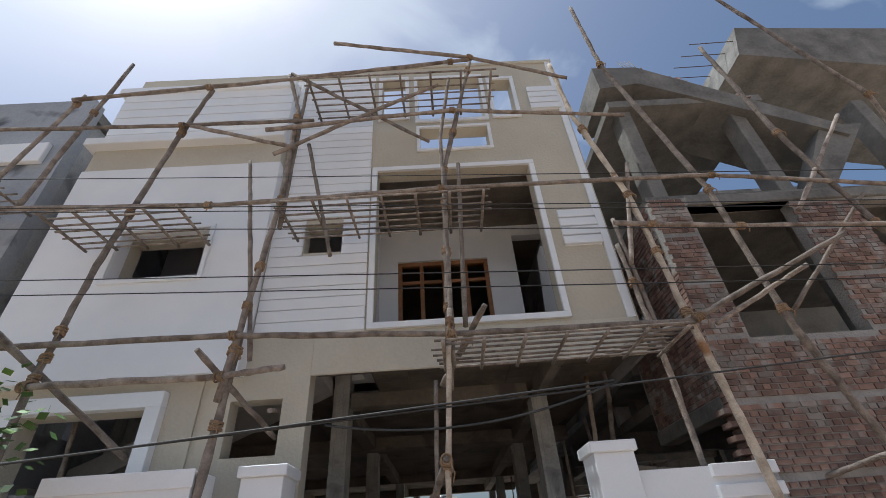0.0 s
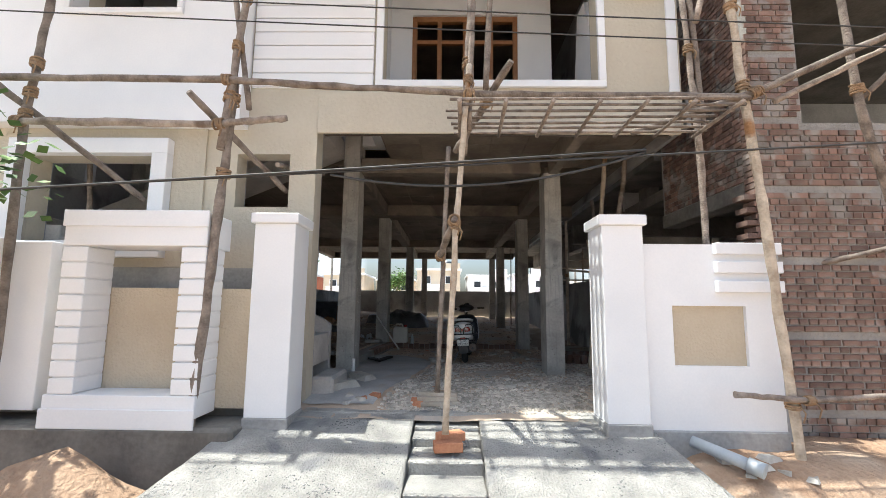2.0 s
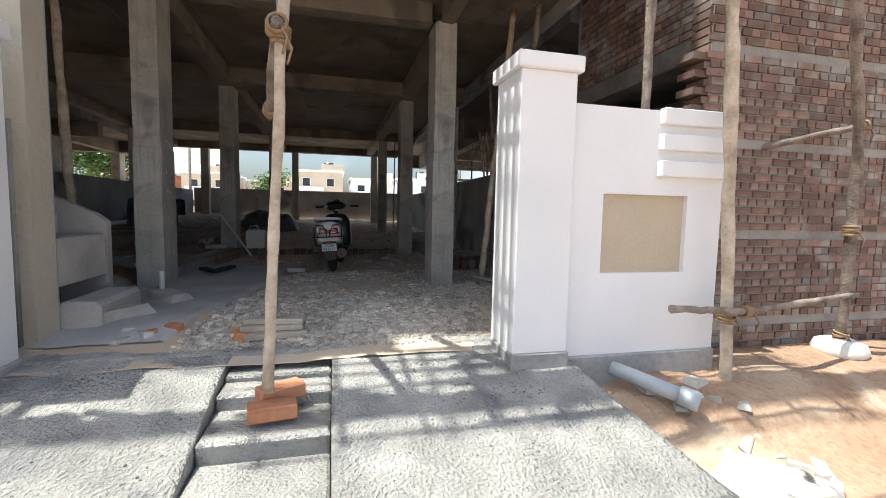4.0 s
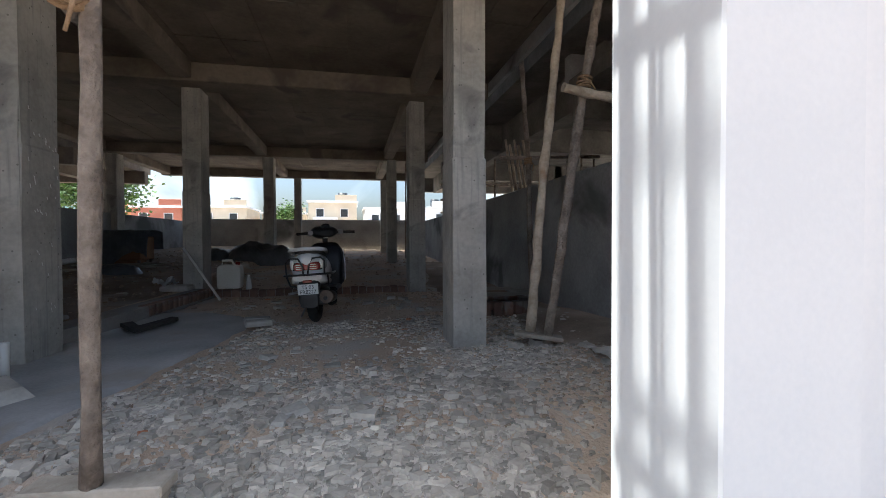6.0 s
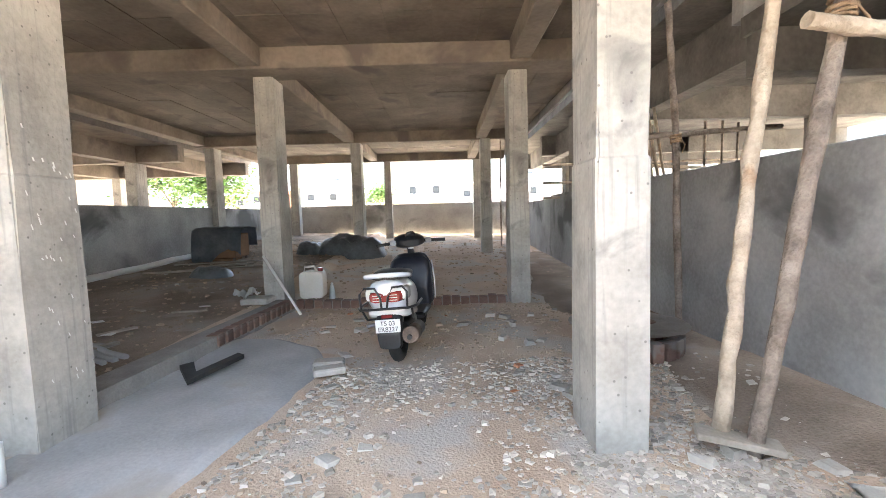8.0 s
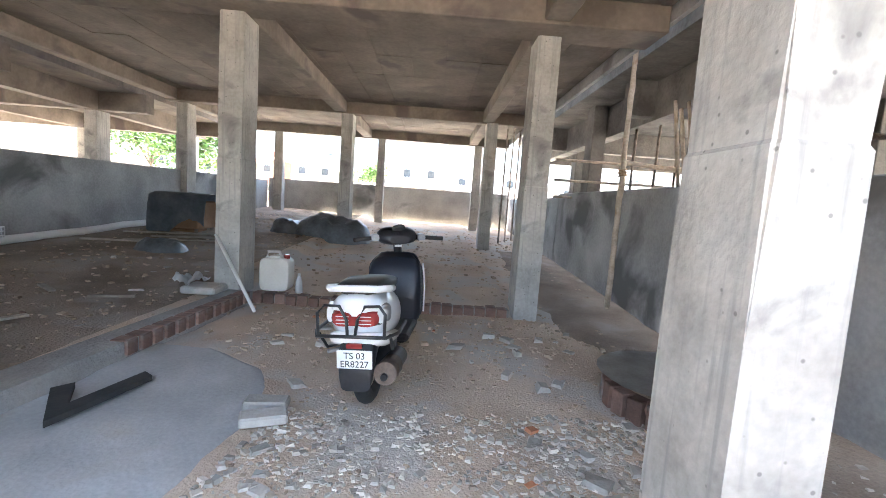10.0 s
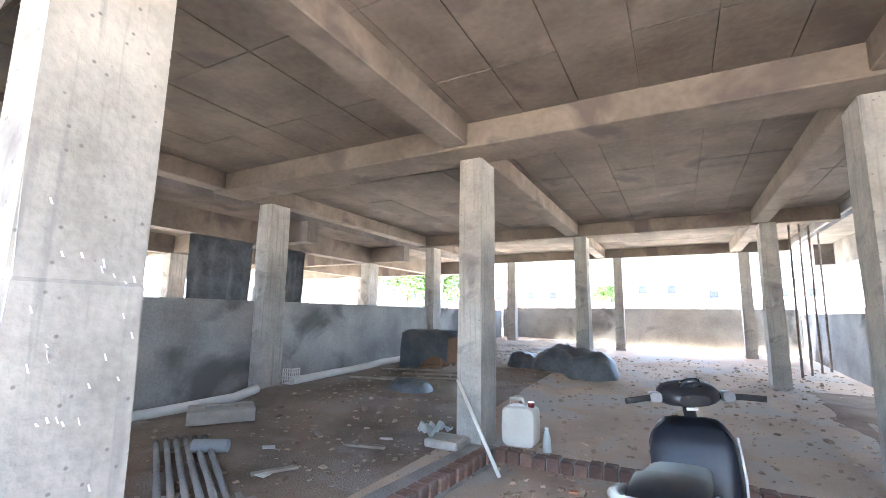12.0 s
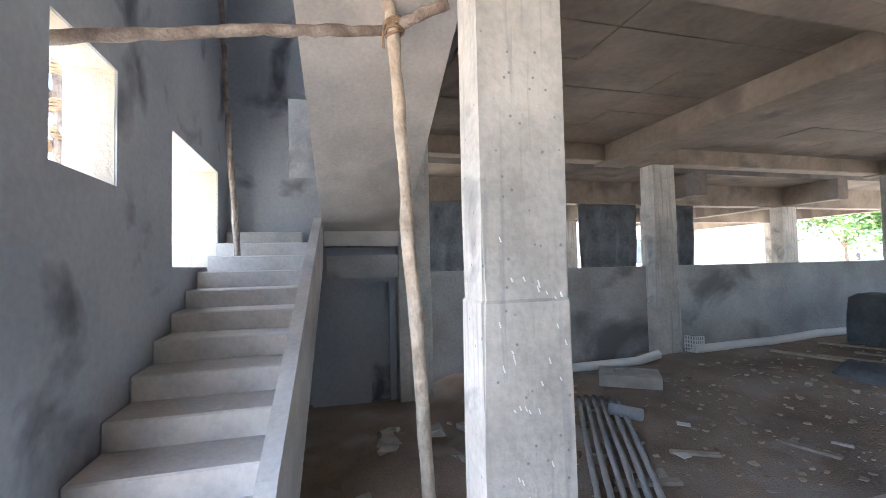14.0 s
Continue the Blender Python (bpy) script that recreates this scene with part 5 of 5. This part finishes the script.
    part("cap", tube(B(), ((x + 0.10, y, z + 0.34), (x + 0.10, y, z + 0.385)), 0.03, 12), SC_RED, j, "dull red screw cap")
    return j


jerrycan(0.14, 10.80, 0.075)
GLASSY = mat("clear_plastic_bottle", (0.55, 0.58, 0.58), (0.68, 0.70, 0.70), 4, 40, 0.12, 0.05, 0.002)
bt = thing("water_bottle", tube(B(), ((0.40, 10.72, 0.07), (0.40, 10.72, 0.185), (0.40, 10.72, 0.22), (0.40, 10.72, 0.255)), 0.042, 12, 0, 0.4), GLASSY, "small clear plastic water bottle on the soil", "bottle")
part("cap", tube(B(), ((0.40, 10.72, 0.255), (0.40, 10.72, 0.275)), 0.016, 10), PLATE_W, bt)
thing("conduit_pipe", tube(B(), ((0.19, 10.10, 0.01), (-0.33, 10.42, 0.66)), 0.016, 8), PVC_WHITE, "white plastic pipe leaning on the column", "pipe")
thing("concrete_slab_piece", box(B(), -0.52, 10.14, 0.12, -0.20, 10.42, 0.19, 0.015), LUMP, "flat cement slab piece at the foot of the column", "debris")
crumpled("plastic_bag", -0.62, 10.2, -0.4, 10.5, 0.17, PAPER, "crumpled white printed plastic bag", "bag", 0.16, 3.3)
for x, y, a, l in ((-0.95, 9.9, 15, 0.35), (-1.55, 9.95, -35, 0.3), (-1.15, 9.1, 60, 0.32), (-2.2, 13.2, 20, 1.6), (-1.9, 12.6, 25, 1.4)):
    bm = box(B(), -l / 2, -0.025, 0, l / 2, 0.025, 0.02, 0.003)
    bmesh.ops.transform(bm, matrix=pose(x, y, inner(x, y) + 0.005, 0, 0, a), verts=bm.verts)
    thing("wood_strip", bm, PLANK, "grey wooden strip lying on the soil", "plank", "wood strips")
for x, y in ((-1.16, 9.0), (-1.58, 9.42), (-1.3, 8.4)):
    bm = box(B(), -0.05, -0.035, 0, 0.05, 0.035, 0.004)
    bmesh.ops.transform(bm, matrix=pose(x, y, inner(x, y) + 0.012, 4, 3, rng.uniform(0, 90)), verts=bm.verts)
    thing("paper_scrap", bm, PAPER, "white paper scrap on the soil", "paper", "paper scraps")

# drain chamber of cement on the raised part
z0 = inner(-2.35, 9.45)
ch = thing("drain_chamber", holed("y", -0.30, 0.30, -0.20, 0.20, 0, 0.12, [(-0.15, 0.15, -0.08, 0.08)]), LUMP, "cement drain chamber rim with a rectangular opening", "drain chamber")
ch.matrix_world = pose(-2.47, 9.62, z0 + 0.09, -90, 0, 55)
thing("drain_pipe", tube(B(), ((-1.95, 9.0, z0 + 0.05), (-1.72, 9.14, z0 + 0.05)), 0.05, 14), PVC, "short pipe stub beside the drain chamber", "pipe")

cz = inner(-3.4, 11.35)
crate = thing("plastic_crate", box(B(), -3.46, 11.27, cz, -3.29, 11.41, cz + 0.015, 0.003), PLATE_W, "small white lattice crate on the pipe by the wall", "crate")
for k in range(5):
    u = k / 4
    for pts in (((-3.46 + 0.17 * u, 11.27, cz), (-3.46 + 0.17 * u, 11.27, cz + 0.21)), ((-3.46, 11.27, cz + 0.01 + 0.2 * u), (-3.29, 11.27, cz + 0.01 + 0.2 * u)), ((-3.29, 11.27 + 0.14 * u, cz), (-3.29, 11.27 + 0.14 * u, cz + 0.21)), ((-3.29, 11.27, cz + 0.01 + 0.2 * u), (-3.29, 11.41, cz + 0.01 + 0.2 * u))):
        part("lattice_bar", tube(B(), pts, 0.008, 6), PLATE_W, crate)

# stack of corrugated sheets seen on edge
for k in range(6):
    pts = []
    for i in range(17):
        u = i / 16
        x, y = -2.42 + 1.72 * u + 0.035 * k, 8.98 - 0.95 * u + 0.062 * k
        pts.append((x, y, inner(x, y) + 0.02 + 0.05 * math.sin(math.pi * u) * 0.3 + 0.008 * math.sin(7 * u + k)))
    thing("corrugated_sheet", tube(B(), pts, 0.021, 8, 0.12), CEMENT, "grey corrugated roofing sheet lying in a stack", "roofing sheet", "corrugated sheets")

# stool stack under a tarpaulin
tb = thing("covered_stack", box(B(), -2.78, 13.35, 0.40, -2.05, 13.95, 0.85, 0.02), CARD, "brown stack on legs half covered with a grey tarpaulin", "stack")
bm = B()
rows = []
for i in range(17):
    x = -2.84 + 0.92 * i / 16
    rows.append([bm.verts.new((x + 0.02 * bump(i, j, 0.5), y + 0.02 * bump(i, j, 0.7, 4), z + 0.02 * bump(i, j, 0.8, 9) - (0.14 * math.sin(i * 0.35 + 0.4) + 0.05 * bump(i, 0, 0.9) if j == 0 else 0.03 * math.sin(i * 1.3) if j < 4 else 0))) for j, (y, z) in enumerate(((13.28, 0.42), (13.29, 0.58), (13.31, 0.75), (13.33, 0.93), (13.5, 0.97), (13.75, 0.98), (14.0, 0.95), (14.03, 0.6)))])
for a, b in zip(rows, rows[1:]):
    for j in range(7):
        f = bm.faces.new((a[j], b[j], b[j + 1], a[j + 1]))
        f.smooth = True
bmesh.ops.solidify(bm, geom=bm.faces[:], thickness=0.006)
bmesh.ops.recalc_face_normals(bm, faces=bm.faces[:])
part("tarpaulin", bm, GREY_TARP, tb, "dusty grey plastic sheet draped over the stack")
for x, y in ((-2.74, 13.4), (-2.1, 13.4), (-2.74, 13.9), (-2.1, 13.9)):
    part("leg", box(B(), x - 0.02, y - 0.02, 0.1, x + 0.02, y + 0.02, 0.41), POLE, tb)
part("crate", box(B(), -2.62, 13.42, 0.12, -2.15, 13.85, 0.40, 0.02), CARD, tb)


def heap(name, x, y, sx, sy, h, mt, label, seed):
    bm = sheet(x - sx, y - sy, x + sx, y + sy, 22, 16, lambda px, py: inner(px, py) - 0.02 + h * max(0, 1 - ((px - x) / sx) ** 4 - ((py - y) / sy) ** 2) ** 0.5 * (1 + 0.3 * bump(px, py, 4, seed) + 0.15 * bump(px, py, 11, seed)))
    thing(name, bm, mt, label, name.replace("_", " "))


heap("tarpaulin_mound", -0.15, 14.75, 0.72, 0.45, 0.42, TARP, "long heap covered with a black plastic sheet", 3)
heap("tarpaulin_bundle", -1.05, 14.7, 0.28, 0.3, 0.25, TARP, "low black plastic bundle beside the heap", 8)
heap("dark_rag", -1.75, 11.9, 0.30, 0.22, 0.16, TARP, "dark rag heap on the raised floor", 5)
thing("stub_pipe", tube(B(), ((-0.04, 6.92, 0.0), (-0.04, 6.92, 0.20)), 0.022, 10), PVC_WHITE, "white plastic pipe stub rising by the kerb", "pipe")
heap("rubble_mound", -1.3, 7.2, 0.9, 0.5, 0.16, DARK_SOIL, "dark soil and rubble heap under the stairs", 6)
for k in range(16):
    x, y = rng.uniform(-2.6, -0.7), rng.uniform(6.75, 7.8)
    bm = B()
    s = rng.uniform(0.04, 0.12)
    rock(bm, x, y, 0.08, s, s * 0.7, s * 0.5, rng.uniform(0, 6))
    thing("concrete_lump", bm, LUMP, "broken lump of concrete under the stairs", "debris", "floor lumps")
for k, (x, y) in enumerate(((-0.55, 5.9), (0.05, 5.9), (-0.2, 6.2), (0.15, 6.55))):
    bm = B()
    rock(bm, x, y, -0.02, 0.22, 0.15, 0.12, rng.uniform(0, 3))
    thing("concrete_lump", bm, LUMP, "flat broken cement slab by the stair foot", "debris", "floor lumps")

# ---- scooter ----
def scooter(m):
    """A parked scooter: x to its right, y ahead, z up, rear wheel on the ground at the origin."""
    made = []

    turned = Matrix.Translation((0, 0.95, 0)) @ Matrix.Rotation(radians(24), 4, "Z") @ Matrix.Translation((0, -0.95, 0))
    steered = ("handlebar_cowl", "speedometer", "grip", "switch_box", "brake_lever", "key_ring")

    def p(name, bm, mt, parent=None, label=""):
        bmesh.ops.transform(bm, matrix=m @ turned if name in steered else m, verts=bm.verts)
        ob = part(name, bm, mt, parent, label)
        made.append(ob)
        return ob

    body = p("scooter", loft(B(), ((-0.30, 0, 0.06, 0.60, 0.70), (-0.27, 0, 0.13, 0.53, 0.74), (-0.18, 0, 0.175, 0.46, 0.75), (0.0, 0, 0.185, 0.42, 0.74), (0.2, 0, 0.17, 0.38, 0.71), (0.36, 0, 0.13, 0.36, 0.66), (0.42, 0, 0.09, 0.38, 0.60)), 24, 2.3), SC_WHITE)
    tagged(body, "white and black scooter parked on the soil, seen from behind", "scooter")
    # wheels
    for y, big in ((0.22, 0.195), (1.45, 0.205)):
        w = p("wheel", ring(B(), (0, y - 0.2, 0.25), (1, 0, 0), big, 0.052, 28, 10), RUBBER, body, "black tyre")
        p("rim", ring(B(), (0, y - 0.2, 0.25), (1, 0, 0), 0.135, 0.018, 24, 6), SC_METAL, w)
        bm = B()
        for k in range(5):
            t = 2 * math.pi * k / 5
            tube(bm, ((0, y - 0.2, 0.25), (0, y - 0.2 + 0.13 * math.cos(t), 0.25 + 0.13 * math.sin(t))), 0.014, 6)
        tube(bm, ((-0.05, y - 0.2, 0.25), (0.05, y - 0.2, 0.25)), 0.04, 12)
        p("hub", bm, SC_METAL, w)
    # seat
    p("seat", loft(B(), ((-0.24, 0, 0.09, 0.735, 0.77), (-0.18, 0, 0.135, 0.73, 0.80), (0.02, 0, 0.145, 0.72, 0.805), (0.12, 0, 0.14, 0.71, 0.775), (0.32, 0, 0.125, 0.69, 0.765), (0.46, 0, 0.08, 0.66, 0.72)), 18, 3), SC_SEAT, body, "black vinyl seat")
    # grab rail
    bm = tube(B(), ((-0.165, -0.05, 0.745), (-0.175, -0.2, 0.77), (-0.13, -0.31, 0.785), (0, -0.335, 0.79), (0.13, -0.31, 0.785), (0.175, -0.2, 0.77), (0.165, -0.05, 0.745)), 0.02, 8)
    p("grab_rail", bm, SC_WHITE, body)
    # tail lamps
    p("lamp_bridge", loft(B(), ((-0.320, 0, 0.05, 0.580, 0.625), (-0.25, 0, 0.09, 0.575, 0.64)), 14, 2.5), SC_RED, body, "red centre of the tail lamp")
    for s in (-1, 1):
        lamp = p("tail_lamp", loft(B(), ((-0.318, s * 0.062, 0.052, 0.575, 0.645), (-0.25, s * 0.085, 0.072, 0.565, 0.67)), 14, 2.6), SC_RED, body, "red tail lamp")
        p("indicator", loft(B(), ((-0.285, s * 0.142, 0.018, 0.59, 0.675), (-0.20, s * 0.158, 0.028, 0.58, 0.69)), 12, 2.6), SC_CLEAR, body, "clear indicator lens")
        for z in (0.592, 0.612, 0.632):
            p("lamp_fin", box(B(), s * 0.062 - 0.036, -0.322, z - 0.002, s * 0.062 + 0.036, -0.316, z + 0.002), SC_CLEAR, lamp)
    p("lower_trim", loft(B(), ((-0.29, 0, 0.14, 0.475, 0.535), (-0.2, 0, 0.178, 0.43, 0.52), (0.05, 0, 0.186, 0.40, 0.47)), 16, 4), SC_WHITE, body)
    # crash guard
    bm = tube(B(), ((-0.235, 0.0, 0.53), (-0.235, -0.25, 0.53), (-0.19, -0.37, 0.535), (0.19, -0.37, 0.535), (0.235, -0.25, 0.53), (0.235, 0.0, 0.53)), 0.010, 8)
    guard = p("guard", bm, SC_BLACK, body, "black tubular rear guard")
    for s in (-1, 1):
        p("guard_loop", tube(B(), ((s * 0.18, -0.37, 0.53), (s * 0.185, -0.365, 0.66), (s * 0.15, -0.35, 0.70), (s * 0.07, -0.345, 0.695), (s * 0.03, -0.35, 0.62), (s * 0.02, -0.37, 0.53)), 0.009, 8), SC_BLACK, guard)
        p("guard_stay", tube(B(), ((s * 0.2, -0.3, 0.53), (s * 0.19, -0.2, 0.42), (s * 0.15, 0.0, 0.38)), 0.009, 8), SC_BLACK, guard)
    # mudguard and plate
    p("mudguard", loft(B(), ((-0.30, 0, 0.085, 0.20, 0.31), (-0.285, 0, 0.10, 0.22, 0.47), (-0.22, 0, 0.105, 0.34, 0.50), (-0.05, 0, 0.10, 0.44, 0.50)), 16, 4), SC_BLACK, body)
    p("brake_lamp", box(B(), -0.045, -0.322, 0.452, 0.045, -0.295, 0.478, 0.004), SC_RED, body)
    plate = p("number_plate", box(B(), -0.10, -0.312, 0.335, 0.10, -0.304, 0.44, 0.003), PLATE_W, body, "white number plate with black lettering")
    for text, z in (("TS 03", 0.392), ("ER8227", 0.345)):
        cu = bpy.data.curves.new("lettering", "FONT")
        cu.body, cu.size, cu.align_x, cu.extrude = text, 0.052, "CENTER", 0.0008
        ob = bpy.data.objects.new("lettering", cu)
        scene.collection.objects.link(ob)
        bpy.context.view_layer.update()
        me = bpy.data.meshes.new_from_object(ob.evaluated_get(bpy.context.evaluated_depsgraph_get()))
        bpy.data.objects.remove(ob)
        bm = B()
        bm.from_mesh(me)
        bmesh.ops.transform(bm, matrix=Matrix.Translation((0, -0.3135, z)) @ Matrix.Rotation(radians(90), 4, "X"), verts=bm.verts)
        p("lettering", bm, SC_BLACK, plate)
    # exhaust on the right
    ex = p("exhaust", tube(B(), ((0.155, -0.26, 0.29), (0.155, 0.18, 0.25)), 0.062, 16), SC_BLACK, body, "black silencer with a silver end")
    p("heat_shield", tube(B(), ((0.165, -0.275, 0.30), (0.165, -0.08, 0.28)), 0.066, 14), STEEL, ex, "dull grey silencer cover")
    p("tailpipe", tube(B(), ((0.16, -0.30, 0.285), (0.16, -0.27, 0.285)), 0.02, 10), SC_BLACK, ex)
    p("engine", loft(B(), ((-0.05, 0.03, 0.08, 0.2, 0.36), (0.1, 0.02, 0.13, 0.17, 0.38), (0.35, 0.0, 0.12, 0.18, 0.36)), 14, 4), SC_BLACK, body)
    p("kick_stand", tube(B(), ((-0.12, 0.35, 0.22), (-0.24, 0.40, 0.0)), 0.012, 8), SC_METAL, body)
    p("footpeg", tube(B(), ((-0.17, 0.05, 0.33), (-0.26, 0.0, 0.32)), 0.014, 8), SC_METAL, body)
    # floor board, leg shield, steering
    p("floor_board", box(B(), -0.19, 0.38, 0.27, 0.19, 0.86, 0.33, 0.02), SC_BLACK, body)
    bm = loft(B(), ((0.80, 0, 0.17, 0.27, 0.50), (0.85, 0, 0.215, 0.29, 0.72), (0.90, 0, 0.215, 0.33, 0.80), (0.95, 0, 0.17, 0.40, 0.84)), 22, 6)
    p("leg_shield", bm, SC_NAVY, body, "dark inner leg shield")
    bm = loft(B(), ((0.925, 0, 0.228, 0.29, 0.81), (0.99, 0, 0.19, 0.34, 0.85), (1.10, 0, 0.12, 0.42, 0.82)), 22, 5)
    p("front_apron", bm, SC_NAVY, body, "dark front apron")
    p("apron_trim", tube(B(), ((0.228, 0.94, 0.36), (0.236, 0.95, 0.56), (0.222, 0.96, 0.76)), 0.007, 8), SC_WHITE, body, "thin white edge strip")
    p("steering_stem", tube(B(), ((0, 1.25, 0.28), (0, 1.02, 0.86), (0, 0.94, 0.98)), 0.035, 10), SC_BLACK, body)
    p("front_mudguard", loft(B(), ((1.05, 0, 0.06, 0.40, 0.50), (1.22, 0, 0.075, 0.46, 0.53), (1.42, 0, 0.06, 0.40, 0.49)), 14, 3), SC_NAVY, body)
    cowl = p("handlebar_cowl", loft(B(), ((0.82, 0, 0.08, 0.93, 0.99), (0.87, 0, 0.15, 0.92, 1.04), (0.95, 0, 0.165, 0.91, 1.06), (1.04, 0, 0.11, 0.90, 1.02)), 18, 2.6), SC_BLACK, body, "black rounded handlebar cowl")
    p("speedometer", tube(B(), ((0, 0.86, 1.03), (0, 0.875, 1.052)), 0.055, 18), GLASS_DARK, cowl)
    for s in (-1, 1):
        p("grip", tube(B(), ((s * 0.15, 0.90, 0.975), (s * 0.27, 0.86, 0.97), (s * 0.36, 0.82, 0.965)), 0.017, 10), RUBBER, body)
        p("switch_box", loft(B(), ((0.85, s * 0.19, 0.03, 0.95, 1.0), (0.91, s * 0.19, 0.035, 0.945, 1.005)), 10, 4), SC_METAL, body)
        p("brake_lever", tube(B(), ((s * 0.2, 0.94, 0.965), (s * 0.34, 0.89, 0.955)), 0.007, 6), SC_METAL, body)
    p("key_ring", box(B(), -0.03, 0.875, 0.90, 0.03, 0.885, 0.915, 0.002), PLATE_W, body)
    return body


scooter(pose(1.47, 8.56, -0.05, 0, -3.5, -5.5) @ Matrix.Scale(0.92, 4))

# ---- distance ----


def tree(x, y, z, h, r, n, seed, leaf=0.12, trunk=0.09):
    t = tagged(part("tree", tube(B(), ((x, y, z), (x + 0.1, y + 0.05, z + h * 0.35), (x, y + 0.1, z + h * 0.6)), trunk, 9, 0.1, 0.55, 3), BARK), "leafy green tree beside the plot", "tree")
    r2 = random.Random(seed)
    limbs = []
    for k in range(6):
        a = 2 * math.pi * k / 6 + r2.uniform(-0.4, 0.4)
        e = Vector((x + math.cos(a) * r * 0.6, y + math.sin(a) * r * 0.6, z + h * r2.uniform(0.6, 0.95)))
        limbs.append(e)
        part("limb", tube(B(), ((x, y + 0.08, z + h * 0.5), Vector((x, y, z + h * 0.62)).lerp(e, 0.5), e), trunk * 0.4, 6, 0.1, 0.4, 2), BARK, t)
    bm = B()
    for k in range(n):
        c = limbs[r2.randrange(6)].lerp(Vector((x, y, z + h * 0.85)), r2.random() * 0.7)
        q = c + Vector((r2.gauss(0, r * 0.27), r2.gauss(0, r * 0.27), r2.gauss(0, r * 0.22)))
        u = Vector((r2.uniform(-1, 1), r2.uniform(-1, 1), r2.uniform(-0.7, 0.4))).normalized() * leaf
        w = u.cross(Vector((r2.uniform(-1, 1), r2.uniform(-1, 1), 1))).normalized() * leaf * 0.38
        bm.faces.new([bm.verts.new(pp) for pp in (q, q + u * 0.5 + w, q + u, q + u * 0.5 - w)])
    tagged(part("crown", bm, LEAF, t), kind="stuff")
    return t


tree(-2.62, 3.75, -0.7, 3.25, 0.85, 1500, 3, 0.10, 0.06)
tree(-8.3, 24.5, -0.4, 4.0, 2.0, 4200, 5, 0.17)
tree(-11.5, 27, -0.4, 4.5, 2.0, 3000, 6, 0.18)
tree(-6.0, 60, -0.4, 5.5, 2.2, 1600, 8, 0.3)


def house(x, y, w, d, h, mt, storeys=2, seed=1):
    r2 = random.Random(seed)
    hs = tagged(part("house", box(B(), x, y, -0.35, x + w, y + d, h, 0.03), mt), "painted low flat-roofed house in the distance", "house", "distant houses")
    part("roof_edge", box(B(), x - 0.2, y - 0.3, h, x + w + 0.2, y + d, h + 0.25, 0.03), WHITE, hs)
    if storeys > 1:
        part("balcony", box(B(), x + w * 0.1, y - 0.9, h * 0.5, x + w * 0.6, y, h * 0.5 + 0.9, 0.03), WHITE, hs)
    for s in range(storeys):
        n = int(w / 2.4)
        for k in range(n):
            xa = x + (k + 0.3) * w / n
            za = h * s / storeys + h / storeys * 0.35
            wn = part("window", box(B(), xa, y - 0.05, za, xa + 1.0, y + 0.02, za + h / storeys * 0.4, 0.01), WHITE, hs)
            part("pane", box(B(), xa + 0.08, y - 0.07, za + 0.08, xa + 0.92, y - 0.052, za + h / storeys * 0.4 - 0.08), GLASS_DARK, wn)
    if r2.random() < 0.5:
        part("tank", tube(B(), ((x + w * 0.7, y + 2, h + 0.25), (x + w * 0.7, y + 2, h + 1.4)), 0.6, 14), GLASS_DARK, hs)
    part("parapet", box(B(), x + w * 0.55, y - 0.1, h + 0.25, x + w, y + 0.15, h + 1.0, 0.02), mt, hs)
    return hs


hx = -62.0
kinds = (HOUSE_D, HOUSE_B, WHITE, HOUSE_B, HOUSE_C, HOUSE_B, WHITE, HOUSE_A, HOUSE_B, WHITE)
k = 0
while hx < 45:
    w = rng.uniform(4.5, 7.5)
    house(hx, 62 + rng.uniform(-5, 5), w, 8, rng.uniform(3.6, 5.6), kinds[(k * 7 + 2) % 10], 2, k)
    hx += w + rng.uniform(0.3, 1.5)
    k += 1
cream = house(-23, 23, 9.5, 8, 3.6, HOUSE_B, 1, 40)
house(-34, 33, 12, 8, 6.0, HOUSE_B, 2, 42)
for x in (-30, -12, 6, 15):
    thing("utility_pole", tube(B(), ((x, 50, -0.4), (x, 50, 7.0)), 0.12, 10), CONCRETE, "grey concrete street pole far behind the plot", "utility pole", "street poles")


# small white paint flecks on the column by the stairs
bm = B()
for _ in range(34):
    y, z = rng.uniform(7.22, 7.49), rng.choice((rng.uniform(0.9, 1.5), rng.uniform(0.3, 1.6)))
    w, h = rng.uniform(0.002, 0.005), rng.uniform(0.008, 0.028)
    prism(bm, ((y, z), (y + w, z + 0.002), (y + w + 0.008, z - h), (y + 0.006, z - h)), "x", -0.0975, -0.0935)
tagged(thing("paint_flecks", bm, PAPER, "white paint splashes on the raw column", "paint"), kind="stuff")
# bits of litter and timber on the raised floor
for k in range(26):
    x, y = rng.uniform(-2.7, -0.6), rng.uniform(8.2, 13.0)
    bm = B()
    q = rng.uniform(0.03, 0.09)
    rock(bm, x, y, inner(x, y) - 0.01, q, q * rng.uniform(0.4, 0.8), q * rng.uniform(0.3, 0.6), rng.uniform(0, 6))
    thing("concrete_lump", bm, LUMP if k % 4 else BRICK, "broken lump of concrete or brick on the raised soil", "debris", "floor lumps")
for x, y, a, l in ((-2.4, 12.2, 12, 1.1), (-2.0, 12.9, 18, 0.9), (3.2, 12.6, 84, 2.2), (-0.9, 8.5, 75, 0.4)):
    bm = box(B(), -l / 2, -0.03, 0, l / 2, 0.03, 0.025, 0.003)
    bmesh.ops.transform(bm, matrix=pose(x, y, inner(x, y) + 0.008, 0, 0, a), verts=bm.verts)
    thing("wood_strip", bm, PLANK, "grey wooden batten lying on the soil", "plank", "wood strips")
